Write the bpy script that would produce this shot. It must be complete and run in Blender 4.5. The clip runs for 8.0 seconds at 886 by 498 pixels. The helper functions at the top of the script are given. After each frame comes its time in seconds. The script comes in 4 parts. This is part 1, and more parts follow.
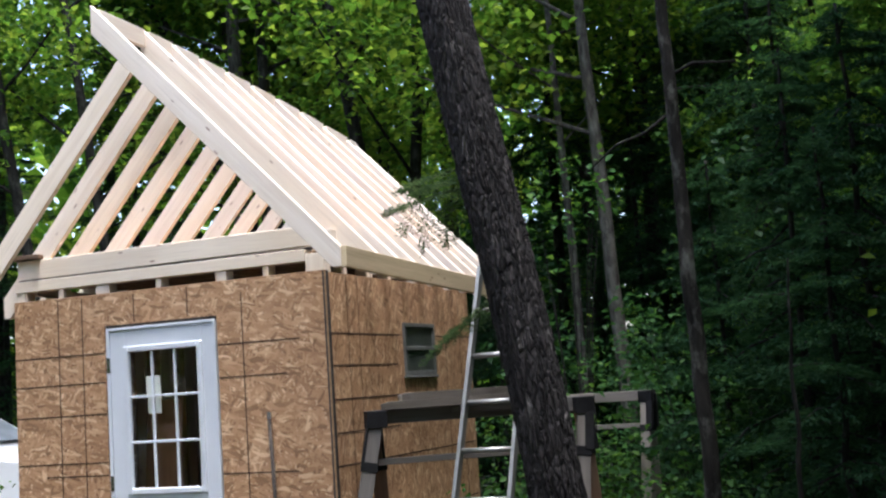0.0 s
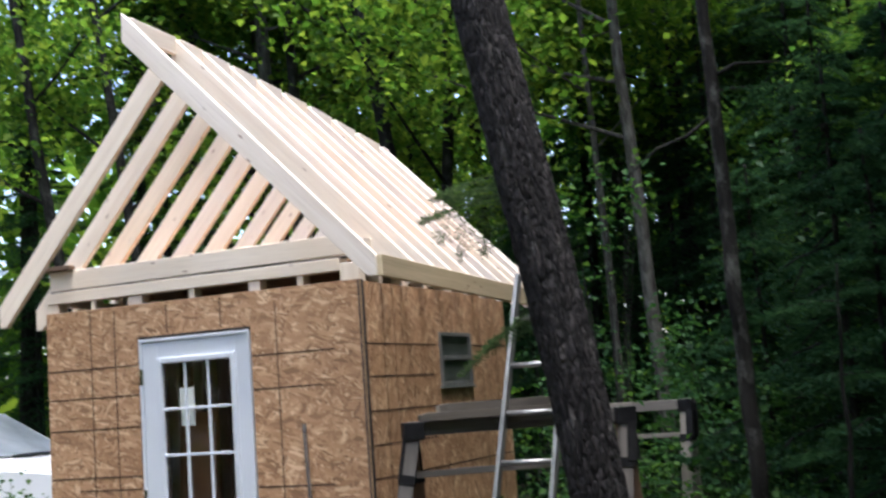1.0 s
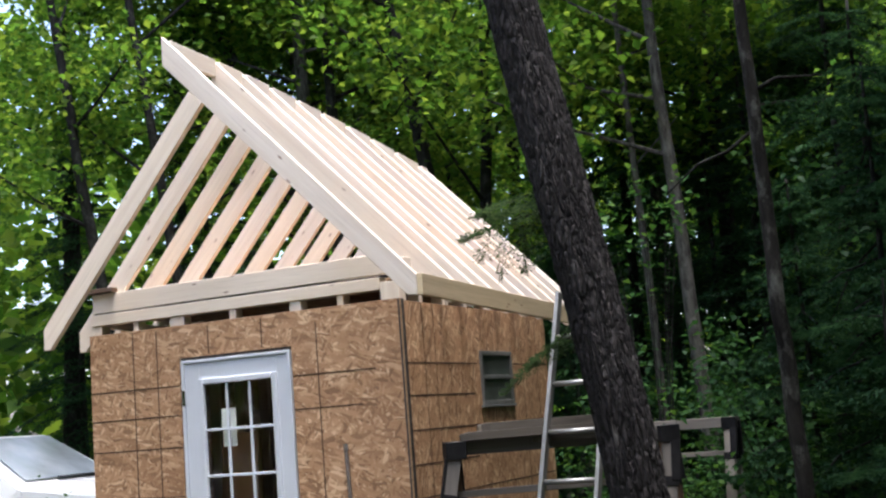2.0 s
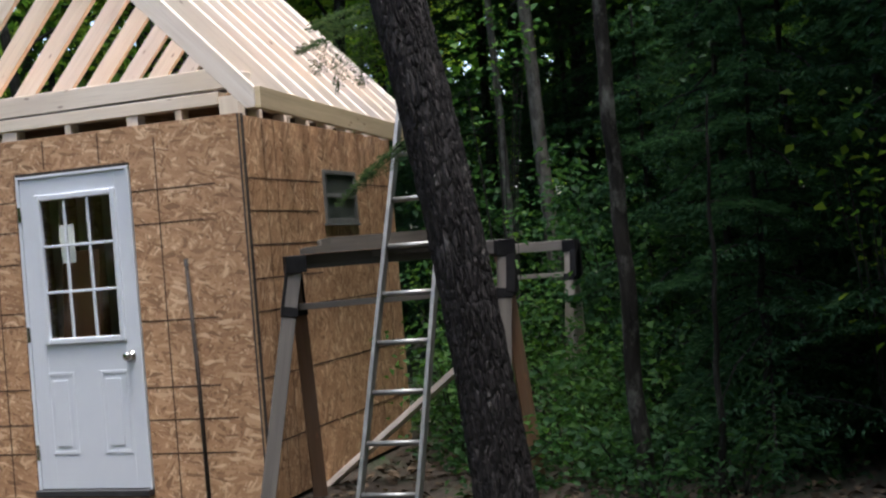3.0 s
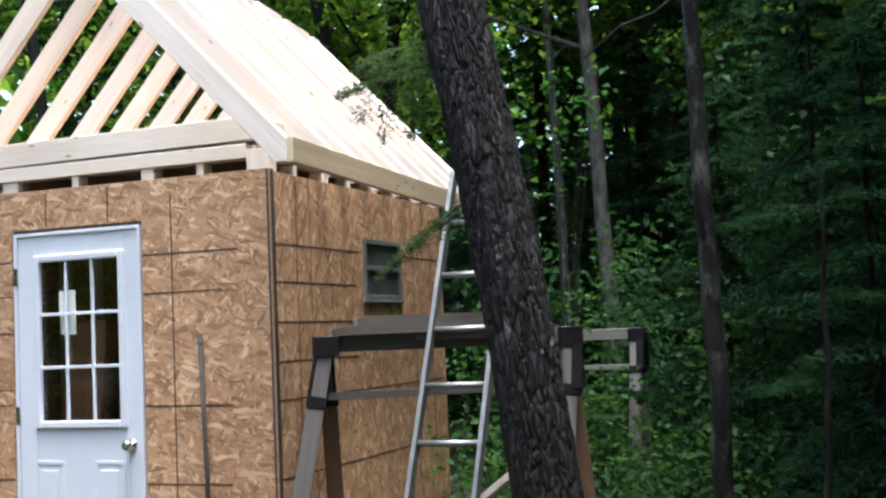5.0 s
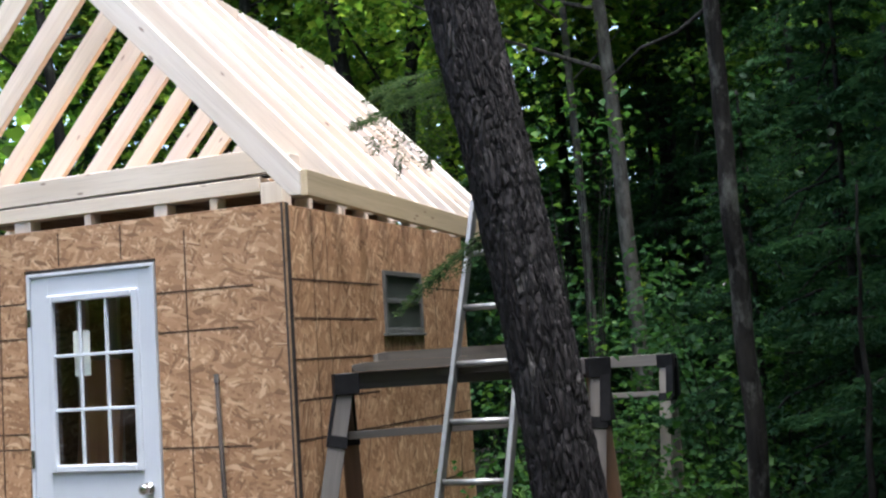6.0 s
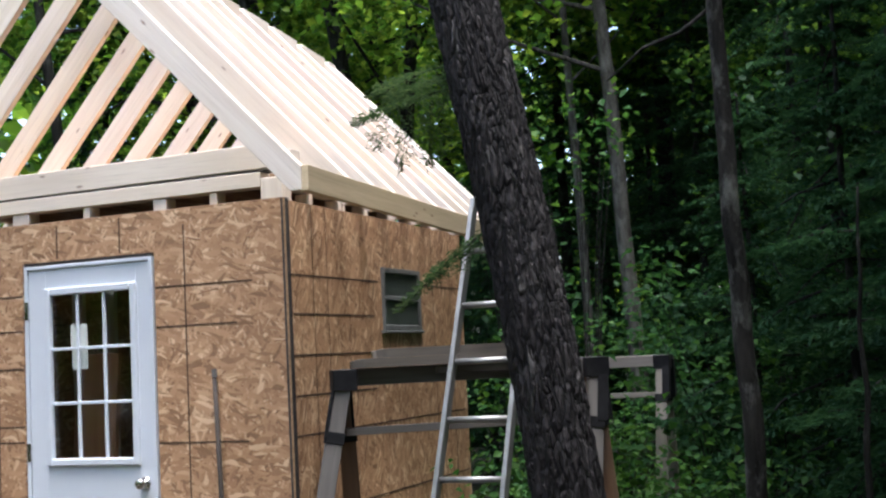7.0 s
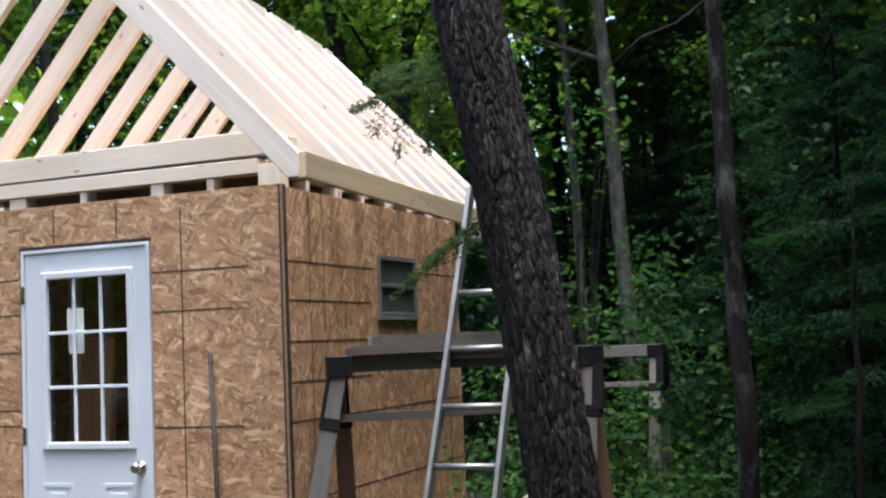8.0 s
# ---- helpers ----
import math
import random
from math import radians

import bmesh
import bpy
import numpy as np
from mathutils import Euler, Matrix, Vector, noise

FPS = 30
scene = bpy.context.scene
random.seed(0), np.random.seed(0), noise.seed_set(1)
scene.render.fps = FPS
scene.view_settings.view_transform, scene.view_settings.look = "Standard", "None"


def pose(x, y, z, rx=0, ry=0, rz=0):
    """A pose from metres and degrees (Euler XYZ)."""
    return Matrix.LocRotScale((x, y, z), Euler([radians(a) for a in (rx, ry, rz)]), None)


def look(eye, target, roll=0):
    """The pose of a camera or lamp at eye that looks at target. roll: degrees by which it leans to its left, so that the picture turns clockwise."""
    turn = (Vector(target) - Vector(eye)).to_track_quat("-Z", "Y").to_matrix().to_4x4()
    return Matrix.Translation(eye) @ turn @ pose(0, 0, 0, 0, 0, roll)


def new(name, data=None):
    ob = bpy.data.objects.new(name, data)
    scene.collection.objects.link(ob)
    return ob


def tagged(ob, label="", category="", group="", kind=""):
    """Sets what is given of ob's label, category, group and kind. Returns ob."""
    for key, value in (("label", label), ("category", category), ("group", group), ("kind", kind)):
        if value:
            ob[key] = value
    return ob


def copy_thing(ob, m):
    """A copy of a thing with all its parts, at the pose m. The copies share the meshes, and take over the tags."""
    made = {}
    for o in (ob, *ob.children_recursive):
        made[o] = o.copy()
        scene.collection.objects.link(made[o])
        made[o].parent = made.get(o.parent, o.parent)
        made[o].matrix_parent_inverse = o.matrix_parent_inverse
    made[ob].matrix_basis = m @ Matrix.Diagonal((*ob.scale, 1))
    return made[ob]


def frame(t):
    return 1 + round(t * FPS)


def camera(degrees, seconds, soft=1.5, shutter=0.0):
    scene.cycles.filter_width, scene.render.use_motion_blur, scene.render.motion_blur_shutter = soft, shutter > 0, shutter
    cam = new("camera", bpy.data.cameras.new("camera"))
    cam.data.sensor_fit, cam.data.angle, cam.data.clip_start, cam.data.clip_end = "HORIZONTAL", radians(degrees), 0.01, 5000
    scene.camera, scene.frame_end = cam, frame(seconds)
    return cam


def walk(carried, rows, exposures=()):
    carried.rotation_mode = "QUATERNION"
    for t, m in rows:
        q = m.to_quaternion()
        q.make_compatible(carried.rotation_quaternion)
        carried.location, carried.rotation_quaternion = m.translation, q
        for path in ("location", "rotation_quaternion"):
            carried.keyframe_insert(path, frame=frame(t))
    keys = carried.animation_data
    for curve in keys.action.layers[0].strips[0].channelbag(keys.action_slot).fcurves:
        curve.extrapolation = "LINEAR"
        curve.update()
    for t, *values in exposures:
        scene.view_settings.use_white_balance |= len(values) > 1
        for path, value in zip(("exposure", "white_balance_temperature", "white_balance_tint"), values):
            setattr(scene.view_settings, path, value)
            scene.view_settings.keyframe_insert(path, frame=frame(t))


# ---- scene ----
cam = camera(40.5, 8.0, soft=2.3, shutter=0.5)
EXPOSURES = [(0.0, 2.1, 6050, 11), (1.2, 2.1, 6050, 11), (2.5, 1.92, 6300, 13), (3.0, 1.84, 6250, 12), (3.5, 2.13, 6000, 11), (4.5, 2.45, 5900, 10), (5.2, 2.45, 5900, 10), (6.3, 2.28, 6000, 11), (8.0, 2.22, 6000, 11)]
SKY_STRENGTH, SUN_STRENGTH = 0.15, 1.2
PATH = [
    (0, (3.469, -6.615, 1.527), (2.726, -4.771, 1.751), -3.8),
    (0.5, (3.438, -6.556, 1.538), (2.691, -4.714, 1.759), -4.1),
    (1, (3.364, -6.496, 1.552), (2.579, -4.672, 1.791), -4.1),
    (1.2, (3.306, -6.495, 1.575), (2.503, -4.683, 1.841), -4.3),
    (2.3, (3.388, -6.477, 1.514), (2.546, -4.684, 1.788), -4.4),
    (2.5, (3.42, -6.456, 1.475), (2.646, -4.62, 1.651), -4.3),
    (3, (3.505, -6.485, 1.354), (2.845, -4.597, 1.356), -4.6),
    (3.5, (3.509, -6.183, 1.351), (2.832, -4.301, 1.35), -4.5),
    (4, (3.369, -5.915, 1.342), (2.67, -4.041, 1.36), -3.9),
    (4.5, (3.158, -5.697, 1.373), (2.477, -3.818, 1.459), -1.1),
    (5, (3.088, -5.499, 1.393), (2.368, -3.638, 1.53), -2.4),
    (6.5, (3.031, -5.313, 1.466), (2.275, -3.471, 1.648), -3.6),
    (7, (3.018, -5.329, 1.441), (2.271, -3.482, 1.617), -2.9),
    (7.5, (3.012, -5.34, 1.436), (2.272, -3.49, 1.601), -2.5),
    (8, (3.015, -5.349, 1.438), (2.275, -3.497, 1.594), -2.4),
]
walk(cam, [(t, look(eye, target, roll)) for t, eye, target, roll in PATH], EXPOSURES)

# world, sun
world = bpy.data.worlds.new("sky_world")
scene.world = world
world.use_nodes = True
wn = world.node_tree
sky = wn.nodes.new("ShaderNodeTexSky")
sky.sky_type = "NISHITA"
sky.sun_disc = False
sky.sun_elevation = radians(79)
sky.sun_rotation = radians(129)
sky.air_density = 1.0
sky.dust_density = 4.0
sky.ozone_density = 0.6
wn.links.new(sky.outputs[0], wn.nodes["Background"].inputs[0])
wn.nodes["Background"].inputs[1].default_value = SKY_STRENGTH
sun_data = bpy.data.lights.new("sun", "SUN")
sun_data.energy = SUN_STRENGTH
sun_data.angle = radians(20)
sun_data.color = (1.0, 0.985, 0.96)
sun = new("sun", sun_data)
sun.matrix_world = look((0, 0, 0), (-0.15, 0.12, -0.98))


# ---- materials ----
def nodes_of(name, rough=0.7, metallic=0.0):
    m = bpy.data.materials.new(name)
    m.use_nodes = True
    t = m.node_tree
    b = t.nodes["Principled BSDF"]
    b.inputs["Roughness"].default_value = rough
    b.inputs["Metallic"].default_value = metallic
    return m, t, b


def ramp(t, source, stops):
    r = t.nodes.new("ShaderNodeValToRGB")
    e = r.color_ramp.elements
    while len(e) < len(stops):
        e.new(0.5)
    for el, (p, c) in zip(e, stops):
        el.position, el.color = p, (*c, 1)
    t.links.new(source, r.inputs[0])
    return r.outputs[0]


def coords(t, scale=(1, 1, 1), rot=(0, 0, 0), shift=True):
    tc = t.nodes.new("ShaderNodeTexCoord")
    mp = t.nodes.new("ShaderNodeMapping")
    mp.inputs["Scale"].default_value = scale
    mp.inputs["Rotation"].default_value = [radians(a) for a in rot]
    if shift:
        info = t.nodes.new("ShaderNodeObjectInfo")
        mul = t.nodes.new("ShaderNodeMath")
        mul.operation = "MULTIPLY"
        mul.inputs[1].default_value = 37.0
        t.links.new(info.outputs["Random"], mul.inputs[0])
        add = t.nodes.new("ShaderNodeVectorMath")
        t.links.new(tc.outputs["Object"], add.inputs[0])
        t.links.new(mul.outputs[0], add.inputs[1])
        t.links.new(add.outputs[0], mp.inputs["Vector"])
    else:
        t.links.new(tc.outputs["Object"], mp.inputs["Vector"])
    return mp.outputs[0]


def noise_tex(t, vec, scale, detail=4, rough=0.55, distort=0.0):
    n = t.nodes.new("ShaderNodeTexNoise")
    n.inputs["Scale"].default_value = scale
    n.inputs["Detail"].default_value = detail
    n.inputs["Roughness"].default_value = rough
    n.inputs["Distortion"].default_value = distort
    if vec is not None:
        t.links.new(vec, n.inputs["Vector"])
    return n.outputs["Fac"]


def mix(t, a, b, fac, mode="MIX"):
    m = t.nodes.new("ShaderNodeMix")
    m.data_type, m.blend_type = "RGBA", mode
    for value, socket in ((fac, m.inputs[0]), (a, m.inputs[6]), (b, m.inputs[7])):
        if isinstance(value, (int, float)):
            socket.default_value = value
        elif isinstance(value, tuple):
            socket.default_value = (*value, 1)
        else:
            t.links.new(value, socket)
    return m.outputs[2]


def bump(t, b, height, strength=0.3, distance=0.01):
    n = t.nodes.new("ShaderNodeBump")
    n.inputs["Strength"].default_value = strength
    n.inputs["Distance"].default_value = distance
    t.links.new(height, n.inputs["Height"])
    t.links.new(n.outputs[0], b.inputs["Normal"])


def lumber(name, dark, light, grain_axis="x", rough=0.65, knots=True, weather=0.0):
    """Sawn timber with long grain, growth streaks and knots; the grain runs along the object's x."""
    m, t, b = nodes_of(name, rough)
    fine = noise_tex(t, coords(t, (1.2, 45, 45)), 3.0, 5)
    broad = noise_tex(t, coords(t, (0.5, 9, 9)), 2.0, 3, distort=0.6)
    c = ramp(t, broad, [(0.3, dark), (0.7, light)])
    c = mix(t, c, tuple(v * 0.72 for v in dark), ramp(t, fine, [(0.52, (0, 0, 0)), (0.75, (0.55, 0.55, 0.55))]))
    info = t.nodes.new("ShaderNodeObjectInfo")
    tint = ramp(t, info.outputs["Random"], [(0.0, (0.88, 0.86, 0.86)), (0.5, (1, 0.98, 0.95)), (1.0, (1.0, 0.94, 0.85))])
    c = mix(t, c, tint, 1.0, "MULTIPLY")
    if knots:
        v = t.nodes.new("ShaderNodeTexVoronoi")
        v.inputs["Scale"].default_value = 1.0
        t.links.new(coords(t, (4.0, 12, 12)), v.inputs["Vector"])
        k = ramp(t, v.outputs["Distance"], [(0.0, (0.85, 0.85, 0.85)), (0.07, (0.55, 0.55, 0.55)), (0.11, (0, 0, 0))])
        c = mix(t, c, (0.22, 0.1, 0.045), k)
    if weather:
        w = noise_tex(t, coords(t, (1, 4, 4)), 2.5, 5)
        c = mix(t, c, (0.12, 0.11, 0.1), ramp(t, w, [(0.35, (0, 0, 0)), (0.7, (weather, weather, weather))]))
    t.links.new(c, b.inputs["Base Color"])
    bump(t, b, fine, 0.25, 0.003)
    return m


def osb_material(name, tone=(1.0, 1.0, 1.0), angles=(12, 78, -38, 50, 102, -14)):
    """Oriented strand board: layers of pressed flakes lying at many angles."""
    m, t, b = nodes_of(name, 0.62)
    colour = None
    height = None
    for i, (angle, sx, sz, offset) in enumerate([(angles[0], 15, 66, 0.0), (angles[1], 14, 74, 3.1), (angles[2], 17, 80, 7.7), (angles[3], 13, 62, 12.3), (angles[4], 16, 58, 17.9), (angles[5], 12, 54, 23.3)]):
        tc = t.nodes.new("ShaderNodeTexCoord")
        warp = t.nodes.new("ShaderNodeTexNoise")
        warp.inputs["Scale"].default_value = 5.0
        warp.inputs["Detail"].default_value = 1.0
        t.links.new(tc.outputs["Object"], warp.inputs["Vector"])
        ws = t.nodes.new("ShaderNodeVectorMath")
        ws.operation = "MULTIPLY_ADD"
        ws.inputs[1].default_value = (0.10, 0.0, 0.10)
        t.links.new(warp.outputs["Color"], ws.inputs[0])
        t.links.new(tc.outputs["Object"], ws.inputs[2])
        turn = t.nodes.new("ShaderNodeMapping")
        turn.inputs["Rotation"].default_value = (0, radians(angle), 0)
        turn.inputs["Location"].default_value = (offset, 0, offset)
        t.links.new(ws.outputs[0], turn.inputs[0])
        st = t.nodes.new("ShaderNodeMapping")
        st.inputs["Scale"].default_value = (sx, 1, sz)
        t.links.new(turn.outputs[0], st.inputs[0])
        v = t.nodes.new("ShaderNodeTexVoronoi")
        v.inputs["Scale"].default_value = 1.0
        t.links.new(st.outputs[0], v.inputs["Vector"])
        sep = t.nodes.new("ShaderNodeSeparateColor")
        t.links.new(v.outputs["Color"], sep.inputs[0])
        flake = ramp(t, sep.outputs[0], [(0.0, (0.22, 0.118, 0.06)), (0.3, (0.38, 0.215, 0.115)), (0.75, (0.48, 0.29, 0.162)), (1.0, (0.7, 0.5, 0.32))])
        if colour is None:
            colour, height = flake, sep.outputs[1]
        else:
            cover = ramp(t, sep.outputs[1], [(0.66, (0, 0, 0)), (0.69, (0.92, 0.92, 0.92))])
            colour = mix(t, colour, flake, cover)
    stain = noise_tex(t, coords(t, (1, 1, 1)), 1.6, 4)
    colour = mix(t, colour, ramp(t, stain, [(0.3, (0.8, 0.78, 0.76)), (0.7, (1.0, 1.0, 1.0))]), 1.0, "MULTIPLY")
    colour = mix(t, colour, tone, 1.0, "MULTIPLY")
    t.links.new(colour, b.inputs["Base Color"])
    bump(t, b, height, 0.25, 0.002)
    return m


def plain(name, a, c2, rough=0.5, metallic=0.0, scale=6.0, relief=0.05, stretch=(1, 1, 1)):
    m, t, b = nodes_of(name, rough, metallic)
    n = noise_tex(t, coords(t, stretch), scale, 5)
    t.links.new(ramp(t, n, [(0.3, a), (0.7, c2)]), b.inputs["Base Color"])
    fine = noise_tex(t, coords(t, stretch), scale * 14, 3)
    t.links.new(ramp(t, fine, [(0.3, (rough * 0.8,) * 3), (0.7, (min(1, rough * 1.2),) * 3)]), b.inputs["Roughness"])
    if relief:
        bump(t, b, fine, relief, 0.002)
    return m


def bark_material(name, dark, light, lichen=0.0, scale=1.0):
    m, t, b = nodes_of(name, 0.9)
    b.inputs["Specular IOR Level"].default_value = 0.12
    vec = coords(t, (22 * scale, 22 * scale, 5 * scale))
    n = noise_tex(t, vec, 1.0, 6, 0.65, 0.4)
    c = ramp(t, n, [(0.32, dark), (0.6, light), (0.8, tuple(min(1, v * 1.5) for v in light))])
    big = noise_tex(t, coords(t, (6, 6, 3)), 1.5, 5, 0.7)
    c = mix(t, c, (0.2, 0.21, 0.185), ramp(t, big, [(0.5, (0, 0, 0)), (0.68, (lichen, lichen, lichen))]))
    t.links.new(c, b.inputs["Base Color"])
    bump(t, b, n, 0.8, 0.02)
    return m


def plated_bark(name):
    """Dark bark of upright scales: crevice shade coloured into near-black cracks, grey plate faces, some weathered
    paler.
    """
    m, t, b = nodes_of(name, 0.85)
    b.inputs["Specular IOR Level"].default_value = 0.25
    tc = coords(t, (1, 1, 1), shift=False)
    warp = t.nodes.new("ShaderNodeTexNoise")
    warp.inputs["Scale"].default_value = 9.0
    warp.inputs["Detail"].default_value = 3.0
    t.links.new(tc, warp.inputs["Vector"])
    moved = t.nodes.new("ShaderNodeVectorMath")
    moved.operation = "MULTIPLY_ADD"
    moved.inputs[1].default_value = (0.045, 0.045, 0.14)
    t.links.new(warp.outputs["Color"], moved.inputs[0])
    t.links.new(tc, moved.inputs[2])
    squeeze = t.nodes.new("ShaderNodeMapping")
    squeeze.inputs["Scale"].default_value = (38, 38, 7)
    t.links.new(moved.outputs[0], squeeze.inputs[0])
    cell = t.nodes.new("ShaderNodeTexVoronoi")
    cell.feature = "DISTANCE_TO_EDGE"
    cell.inputs["Scale"].default_value = 1.0
    t.links.new(squeeze.outputs[0], cell.inputs["Vector"])
    tone = t.nodes.new("ShaderNodeTexVoronoi")
    tone.inputs["Scale"].default_value = 1.0
    t.links.new(squeeze.outputs[0], tone.inputs["Vector"])
    sep = t.nodes.new("ShaderNodeSeparateColor")
    t.links.new(tone.outputs["Color"], sep.inputs[0])
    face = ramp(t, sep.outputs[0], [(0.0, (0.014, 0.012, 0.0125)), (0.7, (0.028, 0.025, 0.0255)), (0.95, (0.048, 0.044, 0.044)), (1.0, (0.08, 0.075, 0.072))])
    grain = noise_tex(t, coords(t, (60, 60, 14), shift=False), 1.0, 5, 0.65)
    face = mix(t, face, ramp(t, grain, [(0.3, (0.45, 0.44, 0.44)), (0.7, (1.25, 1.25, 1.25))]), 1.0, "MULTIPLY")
    # Shade between the plates, put into the colour along cell edges.
    crack_shade = ramp(t, cell.outputs["Distance"], [(0.01, (1, 1, 1)), (0.12, (0, 0, 0))])
    c = mix(t, face, (0.004, 0.0036, 0.0036), crack_shade)
    t.links.new(c, b.inputs["Base Color"])
    h = t.nodes.new("ShaderNodeMath")
    h.operation = "MULTIPLY_ADD"
    h.inputs[1].default_value = 0.35
    t.links.new(grain, h.inputs[0])
    t.links.new(ramp(t, cell.outputs["Distance"], [(0.0, (0, 0, 0)), (0.22, (1, 1, 1))]), h.inputs[2])
    bump(t, b, h.outputs[0], 0.7, 0.012)
    return m


def leaf_material(name, stops, translucent=0.35, rough=0.5):
    """Leaves that differ one from another and let some light through."""
    m, t, b = nodes_of(name, rough)
    b.inputs["Specular IOR Level"].default_value = 0.12
    geo = t.nodes.new("ShaderNodeNewGeometry")
    c = ramp(t, geo.outputs["Random Per Island"], stops)
    big = noise_tex(t, coords(t, (1, 1, 1)), 0.5, 3)
    c = mix(t, c, ramp(t, big, [(0.35, (0.75, 0.8, 0.75)), (0.65, (1.0, 1.0, 1.0))]), 1.0, "MULTIPLY")
    t.links.new(c, b.inputs["Base Color"])
    tr = t.nodes.new("ShaderNodeBsdfTranslucent")
    t.links.new(mix(t, c, (1.0, 0.96, 0.58), 1.0, "MULTIPLY"), tr.inputs["Color"])
    ms = t.nodes.new("ShaderNodeMixShader")
    ms.inputs[0].default_value = translucent
    t.links.new(b.outputs[0], ms.inputs[1])
    t.links.new(tr.outputs[0], ms.inputs[2])
    t.links.new(ms.outputs[0], t.nodes["Material Output"].inputs["Surface"])
    return m


NEW_WOOD = lumber("new_spruce", (0.76, 0.675, 0.58), (0.87, 0.805, 0.725))
FASCIA_WOOD = lumber("fascia_spruce", (0.52, 0.42, 0.26), (0.66, 0.54, 0.36))
GREY_WOOD = lumber("weathered_wood", (0.085, 0.08, 0.076), (0.165, 0.155, 0.147), weather=0.5)
BROWN_WOOD = lumber("brown_wood", (0.09, 0.045, 0.02), (0.17, 0.09, 0.042), weather=0.35)
PALE_GREY_WOOD = lumber("silvered_wood", (0.2, 0.18, 0.155), (0.31, 0.285, 0.25), weather=0.4)
PLANK_WOOD = lumber("old_plank_wood", (0.05, 0.042, 0.034), (0.105, 0.09, 0.072), weather=0.4)
INDOOR_WOOD = lumber("red_brown_wood", (0.3, 0.145, 0.07), (0.42, 0.22, 0.11))
OSB = osb_material("osb_board", (1.12, 1.11, 1.1), (24, 98, -52, 150, 62, -8))
OSB_SIDE = osb_material("osb_board_upright", (1.13, 1.13, 1.09), (84, 118, 46, 100, 150, 66))
OSB_EDGE = plain("osb_edge", (0.24, 0.14, 0.07), (0.42, 0.27, 0.15), 0.8, scale=60)
LINE_INK = plain("brown_line_ink", (0.04, 0.022, 0.013), (0.1, 0.055, 0.03), 0.8, scale=25)
# Corner flashing, and also the strips that stand for shade in gaps.
FLASHING_AND_GAP_SHADE = plain("flashing_and_gap_shade", (0.025, 0.02, 0.02), (0.06, 0.05, 0.045), 0.7, scale=18)
WHITE_PAINT = plain("white_door_paint", (0.6, 0.64, 0.7), (0.66, 0.7, 0.75), 0.4, scale=2.5, relief=0.03)
NICKEL = plain("brushed_nickel", (0.5, 0.48, 0.45), (0.62, 0.6, 0.57), 0.25, 1.0, scale=40)
ALUMINIUM = plain("ladder_aluminium", (0.24, 0.24, 0.235), (0.38, 0.38, 0.37), 0.48, 0.75, scale=9)
WINDOW_GREY = plain("grey_window_frame", (0.1, 0.105, 0.1), (0.17, 0.175, 0.17), 0.5, scale=12)
BLACK_BRACKET = plain("black_steel_bracket", (0.006, 0.006, 0.007), (0.016, 0.016, 0.017), 0.7, scale=14)
BLACK_BRACKET.node_tree.nodes["Principled BSDF"].inputs["Specular IOR Level"].default_value = 0.15
PAPER = plain("white_paper", (0.7, 0.7, 0.68), (0.8, 0.8, 0.78), 0.8, scale=5)
RUST = plain("rusty_rod", (0.025, 0.018, 0.013), (0.05, 0.037, 0.03), 0.8, 0.1, scale=30)
CAR_WHITE = plain("white_car_paint", (0.72, 0.74, 0.76), (0.78, 0.8, 0.82), 0.2, scale=2)
RUBBER = plain("black_rubber", (0.02, 0.02, 0.02), (0.04, 0.04, 0.04), 0.8, scale=20)
BLACK_TRIM = plain("black_plastic", (0.02, 0.02, 0.022), (0.04, 0.04, 0.042), 0.5, scale=10)
BARK_MAIN = plated_bark("dark_plated_bark")
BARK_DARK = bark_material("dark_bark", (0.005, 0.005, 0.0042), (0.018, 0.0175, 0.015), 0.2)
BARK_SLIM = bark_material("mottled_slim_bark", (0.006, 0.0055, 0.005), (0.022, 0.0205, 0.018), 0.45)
BARK_PALE = bark_material("pale_lichened_bark", (0.02, 0.0185, 0.016), (0.085, 0.082, 0.072), 0.4)
# Lit copy of the foliage: skylight behind the shed put into the green.
LEAF_BRIGHT = leaf_material("sky_lit_leaves", [(0.0, (0.045, 0.115, 0.02)), (0.5, (0.1, 0.21, 0.034)), (1.0, (0.23, 0.335, 0.055))], 0.76)
LEAF_BUSH = leaf_material("bush_leaves", [(0.0, (0.022, 0.07, 0.02)), (0.5, (0.04, 0.11, 0.028)), (1.0, (0.09, 0.18, 0.04))], 0.45)
NEEDLES_NEAR = leaf_material("hanging_hemlock_needles", [(0.0, (0.05, 0.1, 0.05)), (0.6, (0.09, 0.15, 0.075)), (1.0, (0.15, 0.21, 0.11))], 0.5)
# Lighter copy of LEAF_DARK, daylight at upper right put into the colour.
LEAF_MID = leaf_material("half_lit_leaves", [(0.0, (0.045, 0.12, 0.03)), (0.5, (0.09, 0.2, 0.045)), (1.0, (0.18, 0.3, 0.06))], 0.7)
# Darker foliage copy: shade of the right-hand woods put into the colour.
LEAF_DARK = leaf_material("shade_toned_leaves", [(0.0, (0.018, 0.055, 0.021)), (0.6, (0.03, 0.084, 0.03)), (1.0, (0.056, 0.128, 0.042))], 0.55)
NEEDLES = leaf_material("hemlock_needles", [(0.0, (0.02, 0.058, 0.031)), (0.6, (0.033, 0.084, 0.044)), (1.0, (0.055, 0.12, 0.06))], 0.5, 0.9)
